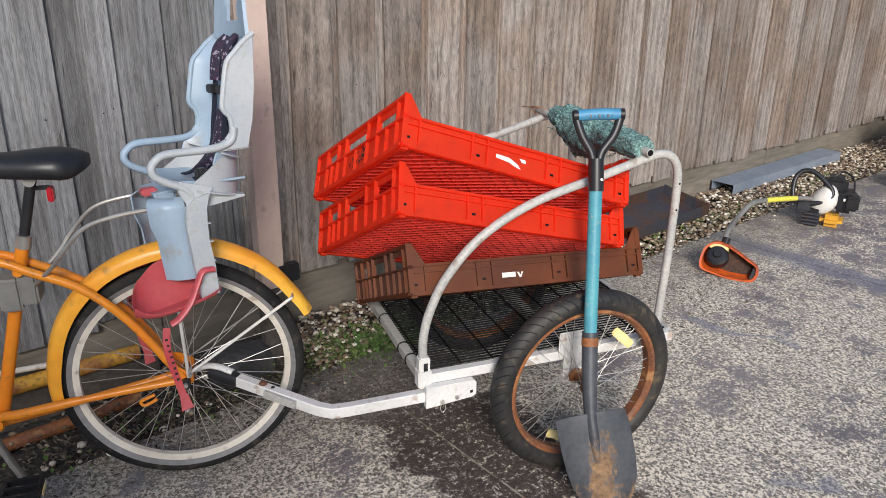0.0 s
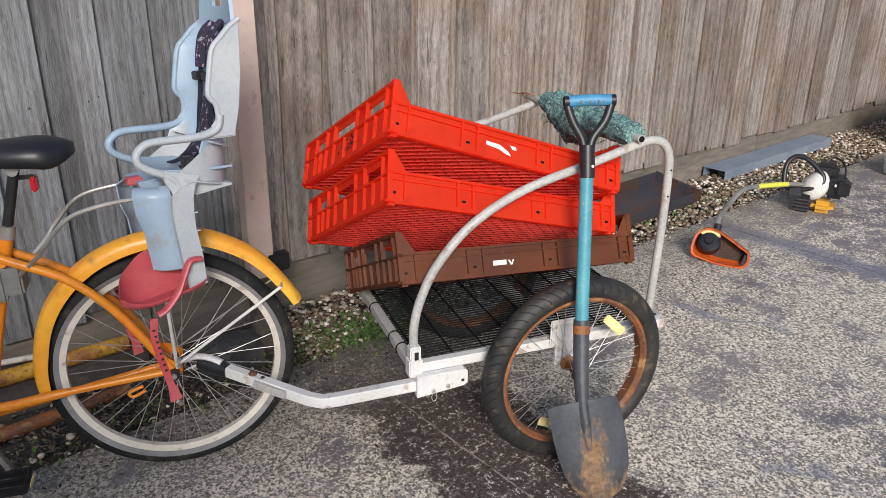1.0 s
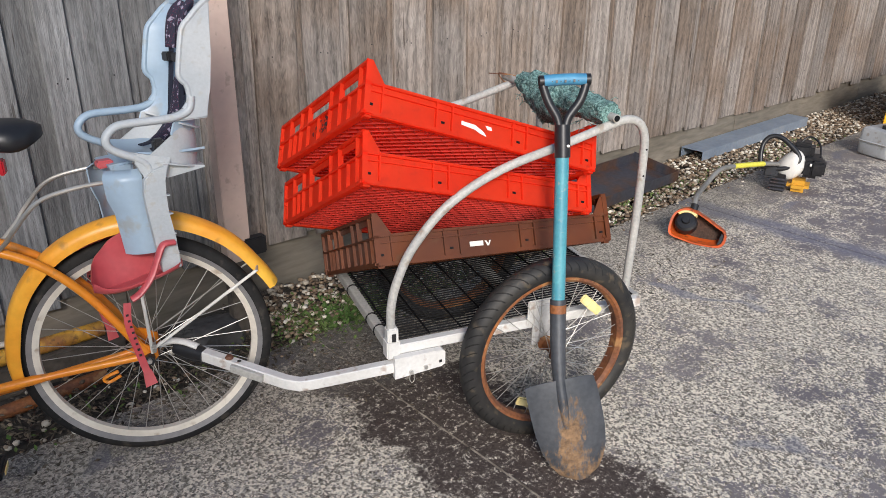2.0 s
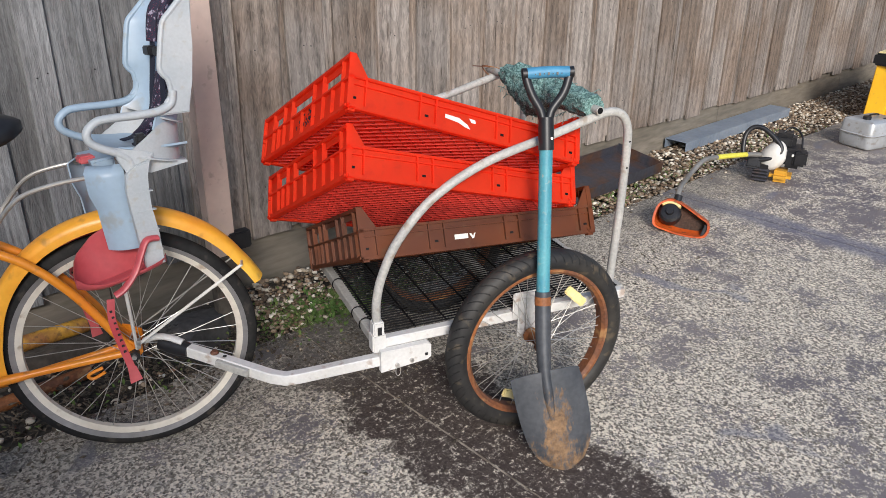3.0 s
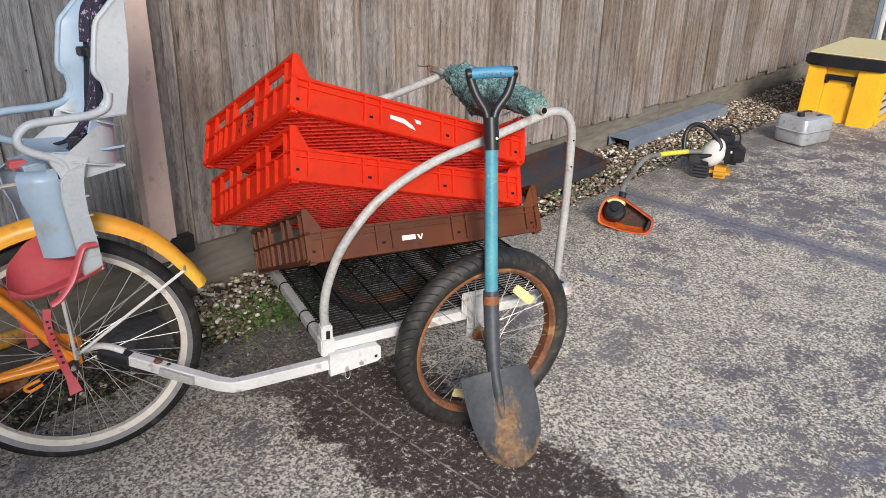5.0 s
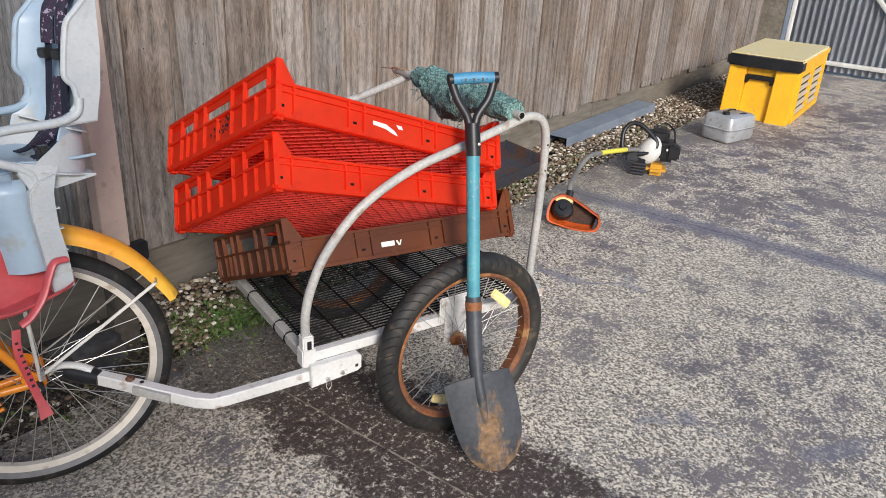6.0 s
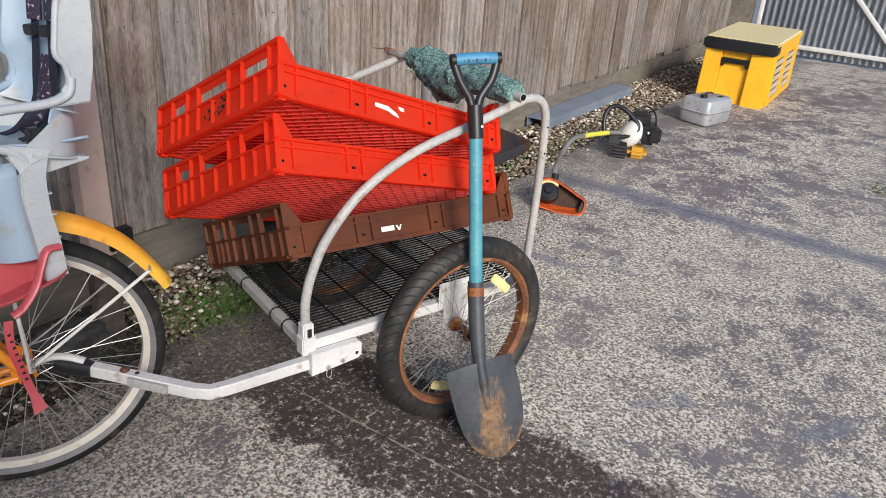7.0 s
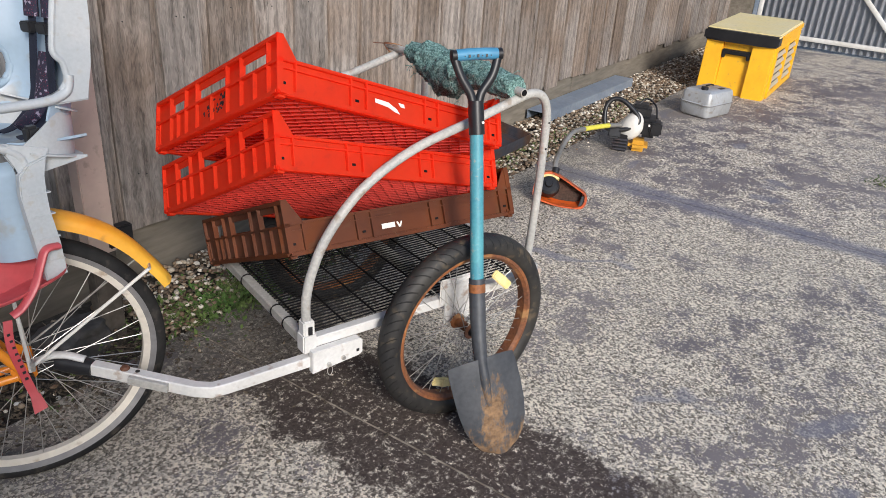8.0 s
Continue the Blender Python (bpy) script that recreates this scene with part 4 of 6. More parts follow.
    if sticker:
        bm = bmesh.new()
        prism(bm, [(0.30, 0.052), (0.345, 0.05), (0.375, 0.036), (0.385, 0.024), (0.365, 0.028), (0.345, 0.036), (0.30, 0.041)], 0.0085, 0.0095)
        prism(bm, [(0.38, 0.056), (0.40, 0.055), (0.403, 0.045), (0.388, 0.045)], 0.0085, 0.0095)
        part("label", bm, LABEL, c, "torn white paper label", 0)
    return c


def build_crates():
    top = build_crate("crate", axes((-0.017, 1.715, 1.091), (0.838, 0.4446, -0.316), (-0.5452, 0.7036, -0.4558)), RED, RIB, "bright red plastic bread crate on top of the tilted stack", 0.787, 0.672, 0.15)
    rng = random.Random(2)
    bm = bmesh.new()
    for i in range(34):
        y, z, s = 0.315 + rng.gauss(0, 0.028), 0.048 + rng.gauss(0, 0.012), rng.uniform(0.002, 0.006)
        prism(bm, [(y - s, z - s * 0.6), (y + s * 0.7, z - s), (y + s, z + s * 0.5), (y - s * 0.4, z + s)], 0.0085, 0.0095, "x")
    part("printed_mark", bm, BLACKP, top, "worn black printed mark", 0)
    build_crate("crate", axes((-0.025, 1.71, 0.903), (0.8506, 0.4621, -0.2507), (-0.5241, 0.7078, -0.4737)), RED, RIB, "red plastic bread crate in the middle of the stack", 0.787, 0.672, 0.15, sticker=False)
    low = build_crate("crate", axes((0.0, 1.77, 0.632), (0.9046, 0.4239, -0.0438), (-0.3991, 0.8067, -0.4357)), BROWN, BROWN, "dark brown plastic bread crate under the red ones", 0.797, 0.672, 0.155, sticker=False)
    bm = bmesh.new()
    prism(bm, [(0.30, 0.045), (0.345, 0.045), (0.345, 0.03), (0.30, 0.03)], 0.0075, 0.0085)
    prism(bm, [(0.35, 0.044), (0.356, 0.044), (0.362, 0.034), (0.366, 0.044), (0.371, 0.044), (0.364, 0.028), (0.358, 0.028)], 0.0075, 0.0085)
    part("label", bm, LABEL, low, "white paper label remains", 0)


# ---- bicycle trailer; x along it away from the bicycle, y across ----
TRAILER = pose(0.04, 1.76, 0, 0, 0, 25.3)


def wheel_parts(parent, R, fat, tyre_mat, rim_mat, rim_depth, rim_w, spokes, hub_r, hub_w, y, z, tread=False, wall=None, reflectors=()):
    """Tyre, rim, hub and spokes round the y axis at height z."""
    M = Matrix.Translation((0, y, z))
    wheel = new("wheel")
    wheel.parent = parent
    rt = R - fat
    seg = 160 if tread else 96
    prof = []
    for k in range(20):
        a = 2 * math.pi * k / 20
        prof.append((rt + fat * math.cos(a) * (1.0 if math.cos(a) > 0 else 0.85), fat * 0.95 * math.sin(a)))
    bm = bmesh.new()
    lathe(bm, prof, seg, "y", M)
    part("tyre", bm, tyre_mat, wheel, "worn black rubber tyre")
    if wall:
        bm = bmesh.new()
        for sg in (-1, 1):
            ring = [(rt - fat * 0.25, sg * fat * 0.93), (rt - fat * 0.85, sg * fat * 0.62), (rt - fat * 0.85, sg * fat * 0.56), (rt - fat * 0.25, sg * fat * 0.86)]
            lathe(bm, ring, seg, "y", M)
        part("sidewall_band", bm, wall, wheel, "grey sidewall band")
    ro = rt - fat * 0.72
    ri = ro - rim_depth
    bm = bmesh.new()
    w = rim_w / 2
    lathe(bm, [(ro + 0.006, -w), (ro + 0.006, -w + 0.004), (ro - 0.004, -w + 0.006), (ri + 0.006, -w * 0.3), (ri + 0.006, w * 0.3), (ro - 0.004, w - 0.006), (ro + 0.006, w - 0.004), (ro + 0.006, w), (ro - 0.004, w), (ri, w * 0.62), (ri, -w * 0.62), (ro - 0.004, -w)], 96, "y", M)
    part("rim", bm, rim_mat, wheel)
    bm = bmesh.new()
    lathe(bm, [(0.0, -hub_w / 2 - 0.02), (0.008, -hub_w / 2 - 0.02), (0.009, -hub_w / 2), (hub_r, -hub_w / 2), (hub_r, -hub_w / 2 + 0.005), (hub_r * 0.55, -hub_w / 2 + 0.01), (hub_r * 0.55, hub_w / 2 - 0.01), (hub_r, hub_w / 2 - 0.005), (hub_r, hub_w / 2), (0.009, hub_w / 2), (0.008, hub_w / 2 + 0.02), (0.0, hub_w / 2 + 0.02)], 24, "y", M, closed=False)
    part("hub", bm, RUST, wheel, "rusty steel hub")
    bm = bmesh.new()
    tube(bm, [(0, 0, 0), (0, 0, 1)], 0.0013, 5)
    sp = bpy.data.meshes.new("spoke")
    bm.to_mesh(sp)
    bm.free()
    sp.materials.append(STEEL)
    for i in range(spokes):
        a = 2 * math.pi * i / spokes
        side = -1 if i % 2 else 1
        b = a + (0.9 if (i // 2) % 2 else -0.9)
        p = Vector((hub_r * 0.9 * math.cos(b), side * (hub_w / 2 - 0.002) + y, hub_r * 0.9 * math.sin(b) + z))
        q = Vector(((ri + 0.003) * math.cos(a), side * 0.004 + y, (ri + 0.003) * math.sin(a) + z))
        d = q - p
        share("spoke", sp, wheel, Matrix.Translation(p) @ d.to_track_quat("Z", "X").to_matrix().to_4x4() @ Matrix.Diagonal((1, 1, d.length, 1)))
    for ang, off in reflectors:
        bm = bmesh.new()
        box(bm, -0.047, 0.047, -0.006, 0.006, -0.0145, 0.0145, 0.004)
        box(bm, -0.014, 0.014, -0.008, 0.008, -0.0155, 0.0155, 0.003)
        rr = (ri + hub_r) * 0.5 + off
        bmesh.ops.transform(bm, matrix=Matrix.Translation((rr * math.cos(ang), y - 0.012, z + rr * math.sin(ang))) @ Matrix.Rotation(-(ang - math.pi / 2), 4, "Y"), verts=bm.verts[:])
        part("reflector", bm, AMBER, wheel, "yellowed spoke reflector")
    return wheel


def build_trailer():
    t = thing("bicycle_trailer", TRAILER, "pale grey steel bicycle trailer with black wire deck and fat tyres", "bicycle trailer")
    W, L, H = 0.66, 0.88, 0.37
    for name, a, b in (("side_rail", (0, 0, H), (L, 0, H)), ("side_rail", (0, W, H), (L, W, H)), ("cross_rail", (0, 0.017, H), (0, W - 0.017, H)), ("cross_rail", (L, 0.017, H), (L, W - 0.017, H)), ("cross_rail", (0.5, 0.017, H), (0.5, W - 0.017, H))):
        bm = bmesh.new()
        bar(bm, [a, b], 0.03, 0.032)
        part(name, bm, WHITE if name == "side_rail" else PAINTED, t)
    bm = bmesh.new()
    tube(bm, [(0, 0, 0), (1, 0, 0)], 0.0023, 6)
    wire = bpy.data.meshes.new("deck_wire")
    bm.to_mesh(wire)
    bm.free()
    wire.materials.append(WIRE)
    y = 0.02
    while y < W - 0.01:
        share("deck_wire", wire, t, pose(0.01, y, H + 0.019) @ Matrix.Diagonal((L - 0.02, 1, 1, 1)))
        y += 0.0155
    for i in range(9):
        share("deck_wire", wire, t, pose(0.02 + i * 0.105, 0.01, H + 0.0225, 0, 0, 90) @ Matrix.Diagonal((W - 0.02, 1.5, 1.2, 1)))
    for yy in (0.12, 0.2, 0.42):
        bm = bmesh.new()
        tube(bm, [(0.02 * math.cos(a), yy, H + 0.021 * math.sin(a)) for a in [i * 2 * math.pi / 12 for i in range(12)]], 0.0022, 6, closed=True)
        part("cable_tie", bm, WIRE, t)
    # hoops
    hoop = [(0, 0.36), (-0.002, 0.44), (0.0, 0.51), (0.02, 0.59), (0.07, 0.69), (0.175, 0.802), (0.335, 0.888), (0.54, 0.945), (0.69, 0.988), (0.755, 1.002), (0.80, 0.99), (0.826, 0.95), (0.833, 0.88), (0.833, 0.70), (0.826, 0.52), (0.82, 0.375)]
    for yy in (0.0, W):
        bm = bmesh.new()
        tube(bm, curve([(x, yy, z) for x, z in hoop], 6), 0.0135, 14)
        part("hoop", bm, PAINTED, t, "bent chalky grey tube hoop")
    bm = bmesh.new()
    tube(bm, [(0.70, -0.028, 1.016), (0.70, W + 0.05, 1.012)], 0.0125, 14)
    part("cross_tube", bm, PAINTED, t, "grey cross tube tied with wire")
    # Flat black disc gives the shade inside the open tube end.
    bm = bmesh.new()
    lathe(bm, [(0.0, -0.0295), (0.0095, -0.0295), (0.0095, -0.0275), (0.0, -0.0275)], 14, "y", pose(0.70, 0, 1.016), closed=False)
    part("tube_bore_shade", bm, WIRE, t, "black disc for the shade in the open tube end")
    bm = bmesh.new()
    tube(bm, curve([(0.69, W - 0.02, 1.03), (0.66, W + 0.02, 1.03), (0.70, W + 0.03, 0.99), (0.72, W, 1.02), (0.64, W + 0.06, 1.025)], 6), 0.002, 6)
    part("tie_wire", bm, RUST, t)
    for x, z in ((0.832, 0.905), (0.832, 0.82)):
        bm = bmesh.new()
        lathe(bm, [(0.0, -0.0145), (0.003, -0.0144), (0.0035, -0.0115), (0.0, -0.0115)], 10, "y", pose(x, 0, z), closed=False)
        part("hoop_spot", bm, WIRE, t, "small black spot on the hoop")
    # hoop socket, coupling plate and pins
    bm = bmesh.new()
    box(bm, -0.022, 0.02, -0.022, 0.02, 0.345, 0.405, 0.004)
    box(bm, -0.018, 0.016, -0.019, 0.016, 0.40, 0.445, 0.004)
    part("hoop_socket", bm, WHITE, t, "white cast socket")
    # Black chip on the solid socket, painted shade of its slot.
    bm = bmesh.new()
    box(bm, -0.006, 0.006, -0.0235, -0.0205, 0.405, 0.43)
    part("socket_slot_shade", bm, BLACKP, t, smooth=0)
    bm = bmesh.new()
    prism(bm, [(-0.004, 0.286), (0.145, 0.300), (0.157, 0.308), (0.157, 0.349), (0.148, 0.357), (-0.004, 0.357)], -0.042, -0.016, "y", bevel=0.002)
    part("coupling_plate", bm, WHITE, t, "white folded steel coupling plate")
    for x, z in ((0.045, 0.304), (0.092, 0.311)):
        bm = bmesh.new()
        lathe(bm, [(0.0, -0.050), (0.006, -0.050), (0.007, -0.046), (0.007, -0.041), (0.0, -0.041)], 12, "y", pose(x, 0, z), closed=False)
        part("bolt", bm, STEEL, t)
    # Square black chip on the plate, colour standing for shade in a hole.
    bm = bmesh.new()
    box(bm, 0.136, 0.145, -0.0432, -0.0418, 0.316, 0.325)
    part("hole", bm, BLACKP, t, smooth=0)
    bm = bmesh.new()
    tube(bm, [(0.047 + 0.008 * math.cos(a), -0.047, 0.285 + 0.016 * math.sin(a)) for a in [i * 2 * math.pi / 14 for i in range(14)]], 0.0013, 6, closed=True)
    part("pin_ring", bm, STEEL, t)
    # drawbar to the bicycle axle
    bm = bmesh.new()
    bar(bm, [(0.15, -0.012, 0.318), (0.0, -0.010, 0.316), (-0.24, -0.004, 0.312), (-0.28, 0.0, 0.312), (-0.315, 0.02, 0.316), (-0.35, 0.05, 0.322), (-0.53, 0.21, 0.352)], 0.03, 0.034)
    part("drawbar", bm, WHITE, t, "white scuffed square drawbar")
    bm = bmesh.new()
    bar(bm, [(-0.372, 0.0535, 0.3255), (-0.45, 0.1229, 0.3385)], 0.0305, 0.0245)
    part("drawbar_sticker", bm, PAINTED, t, "grey sticker", 0)
    bm = bmesh.new()
    tube(bm, curve([(-0.52, 0.20, 0.35), (-0.56, 0.235, 0.356), (-0.60, 0.255, 0.365)], 4), [0.021, 0.022, 0.024, 0.026, 0.026, 0.025, 0.023, 0.021, 0.018], 14)
    part("coupling_boot", bm, BLACKP, t, "black rubber coupling")
    bm = bmesh.new()
    tube(bm, curve([(-0.535, 0.213, 0.374), (-0.57, 0.235, 0.386), (-0.605, 0.255, 0.386), (-0.64, 0.27, 0.372)], 4), 0.0125, 12, flat=0.7)
    part("coupling_arm", bm, WHITE, t, "white coupling arm")
    bm = bmesh.new()
    lathe(bm, [(0.0, 0.0), (0.012, 0.0), (0.013, 0.003), (0.008, 0.009), (0.0, 0.009)], 14, "z", pose(-0.455, 0.143, 0.357), closed=False)
    part("rusty_bolt", bm, RUST, t, "rusty bolt head")
    # Black disc on the solid drawbar, painted as a pin hole's shade.
    bm = bmesh.new()
    lathe(bm, [(0.0, 0.0), (0.006, 0.0), (0.006, 0.0012), (0.0, 0.0012)], 14, "z", pose(-0.43, 0.121, 0.3535), closed=False)
    part("pin_hole_shade", bm, BLACKP, t, "black disc for the shade in a pin hole")
    bm = bmesh.new()
    bar(bm, curve([(-0.52, 0.215, 0.335), (-0.42, 0.19, 0.28), (-0.50, 0.24, 0.29), (-0.58, 0.26, 0.34)], 6), 0.003, 0.014)
    part("safety_strap", bm, BLACKP, t, "black webbing safety strap")
    # wheel brackets, wheels
    for yy, sg in ((-0.02, -1), (W + 0.02, 1)):
        bm = bmesh.new()
        box(bm, 0.445, 0.57, yy - 0.005, yy + 0.005, 0.365, 0.455, 0.004)
        prism(bm, [(0.462, 0.30), (0.56, 0.30), (0.56, 0.44), (0.462, 0.44)], yy - 0.012, yy - 0.002, "y", bevel=0.003)
        part("wheel_bracket", bm, WHITE, t, "white steel wheel bracket")
    for yy in (-0.085, W + 0.085):
        hold = wheel_parts(t, 0.312, 0.037, TREAD, RUST, 0.013, 0.05, 36, 0.026, 0.075, 0, 0, True, reflectors=((0.82, 0.055), (4.32, 0.062)) if yy < 0 else ())
        hold.location = (0.498, yy, 0.312)
    bm = bmesh.new()
    lathe(bm, [(0.0, -0.142), (0.013, -0.142), (0.014, -0.125), (0.008, -0.122), (0.008, -0.02), (0.0, -0.02)], 14, "y", pose(0.498, 0, 0.312), closed=False)
    part("axle", bm, BLACKP, t)
    return t


def build_net():
    n = thing("netting_roll", TRAILER, "rolled green knitted shade netting over the trailer cross tube", "netting")
    rng = random.Random(9)
    bm = bmesh.new()
    k, seg = 60, 40
    rings = []
    for i in range(k + 1):
        f = i / k
        y = 0.004 + f * 0.555
        r = 0.034 + 0.012 * math.sin(math.pi * f) + (0.014 if 0.45 < f < 0.85 else 0.0)
        sag = -0.012 - 0.05 * math.exp(-((f - 0.62) / 0.18) ** 2)
        ring = []
        for j in range(seg):
            a = 2 * math.pi * j / seg
            p = Vector((math.cos(a), f * 6, math.sin(a)))
            rr = r * (1 + 0.20 * noise.noise(p * 2.4) + 0.16 * noise.noise(p * 7) + 0.06 * noise.noise(p * 22))
            drop = 1.0 + (0.5 * math.exp(-((f - 0.62) / 0.17) ** 2) if math.sin(a) < 0 else 0.0)
            ring.append(bm.verts.new((0.70 + rr * math.cos(a), y, 1.024 + sag * 0.3 + rr * drop * math.sin(a))))
        rings.append(ring)
    for A, B in zip(rings, rings[1:]):
        for j in range(seg):
            bm.faces.new((A[j], A[(j + 1) % seg], B[(j + 1) % seg], B[j]))
    bm.faces.new(rings[0][::-1])
    bm.faces.new(rings[-1])
    part("roll", bm, NET, n, smooth=70)
    bm = bmesh.new()
    for i in range(110):
        f = rng.random()
        a = rng.uniform(0, 6.28)
        r = 0.04 + 0.02 * rng.random()
        c = Vector((0.70 + r * math.cos(a), 0.02 + 0.52 * f, 1.005 + r * math.sin(a) - (0.03 if 0.45 < f < 0.8 and math.sin(a) < 0 else 0)))
        d = Vector((rng.uniform(-1, 1), rng.uniform(-1, 1), rng.uniform(-1, 0.6))) * 0.016
        tube(bm, curve([c, c + d + Vector((0, 0, 0.006)), c + d * 1.6], 3), 0.0011, 4)
    tagged(part("loose_threads", bm, NET, n, smooth=0), kind="stuff")


# ---- shovel ----
def build_shovel():
    M = axes((0.602, 1.636, 0.004), (0.9913, 0.1252, 0.0405), (-0.1084, 0.9512, -0.2888))
    s = thing("shovel", M, "round-point shovel with muddy black blade and teal shaft", "shovel")
    TURN = (math.cos(radians(8)), math.sin(radians(8)))
    S = [(0.0, -0.006), (0.03, -0.002), (0.062, 0.018), (0.086, 0.055), (0.102, 0.10), (0.110, 0.16), (0.112, 0.22), (0.111, 0.285), (0.108, 0.325)]
    def half(z):
        for (w0, z0), (w1, z1) in zip(S, S[1:]):
            if z <= z1:
                return w0 + (w1 - w0) * (z - z0) / max(z1 - z0, 1e-6)
        return S[-1][0]
    def f(u, v):
        z = 0.325 * (u ** 1.5)
        w = max(half(z), 0.002)
        a = v * 2 - 1
        x = -0.018 + w * a - 0.0 + 0.018 * (1 - z / 0.325) * 1.0
        lift = z - (0.012 * abs(a) ** 3 if u > 0.95 else 0)
        dx, dz = (x + 0.02) * 0.96, lift - 0.2
        x, lift = -0.026 + dx * TURN[0] - dz * TURN[1], 0.2 + dx * TURN[1] + dz * TURN[0]
        y = -0.022 * (1 - a * a) + 0.028 * (1 - z / 0.325) ** 2 - 0.01
        return (x, y + 0.014, lift), (0, 1, 0)
    bm = bmesh.new()
    sheet(bm, f, 26, 16, 0.003)
    part("blade", bm, BLADE, s, "black steel blade caked with dried mud")
    bm = bmesh.new()
    tube(bm, curve([(-0.020, 0.0, 0.15), (-0.033, -0.01, 0.24), (-0.041, -0.004, 0.33), (-0.040, 0.0, 0.45), (-0.036, 0, 0.56)], 6), [0.006 + 0.0175 * min(1, (i / 24) ** 0.5 * 1.15) for i in range(25)], 16)
    part("socket", bm, BLADE, s, "black steel socket")
    bm = bmesh.new()
    tube(bm, curve([(-0.0378, 0, 0.52), (-0.0366, 0, 0.545)], 2), 0.0245, 16)
    part("socket_ring", bm, RUST, s)
    bm = bmesh.new()
    tube(bm, [(-0.036, 0, 0.555), (-0.010, 0, 0.985)], 0.0195, 18)
    part("shaft", bm, TEAL, s, "teal fibreglass shaft")
    bm = bmesh.new()
    tube(bm, [(-0.0103, 0, 0.968), (-0.0085, 0, 1.03), (-0.0075, 0, 1.06)], [0.0225, 0.0225, 0.0215], 18)
    part("sleeve", bm, BLACKP, s)
    for sg in (-1, 1):
        bm = bmesh.new()
        tube(bm, curve([(-0.008 + sg * 0.008, 0, 1.045), (-0.006 + sg * 0.016, 0, 1.08), (sg * 0.045, 0, 1.125), (0.002 + sg * 0.061, 0, 1.17), (0.003 + sg * 0.064, 0, 1.197)], 6), 0.0105, 12, flat=1.2)
        part("fork_arm", bm, BLACKP, s)
        bm = bmesh.new()
        tube(bm, [(0.003 + sg * 0.060, 0, 1.184), (0.003 + sg * 0.073, 0, 1.184)], 0.0165, 16)
        part("end_cap", bm, BLACKP, s)
    bm = bmesh.new()
    tube(bm, curve([(-0.057, 0, 1.184), (-0.02, 0, 1.186), (0.02, 0, 1.186), (0.063, 0, 1.184)], 6), 0.0165, 18)
    part("grip", bm, GRIPB, s, "blue ribbed plastic grip")
    for i in range(7):
        bm = bmesh.new()
        x = -0.036 + i * 0.0125
        box(bm, x - (0.0028 if i % 2 else 0.0014), x + (0.0028 if i % 2 else 0.0014), -0.0185, -0.0160, 1.180 - (0.004 if i % 2 else 0.0014), 1.180 + (0.004 if i % 2 else 0.0014), 0.0005)
        part("grip_dimple", bm, BLACKP, s, smooth=0)
    bm = bmesh.new()
    lathe(bm, [(0.0, -0.0245), (0.0035, -0.0245), (0.0045, -0.022), (0.0, -0.022)], 10, "y", pose(0.002, 0, 1.0), closed=False)
    part("rivet", bm, STEEL, s)


# ---- bicycle; x towards its rear, y across ----
BIKE = pose(-0.69, 1.745, 0, 0, 0, 22)


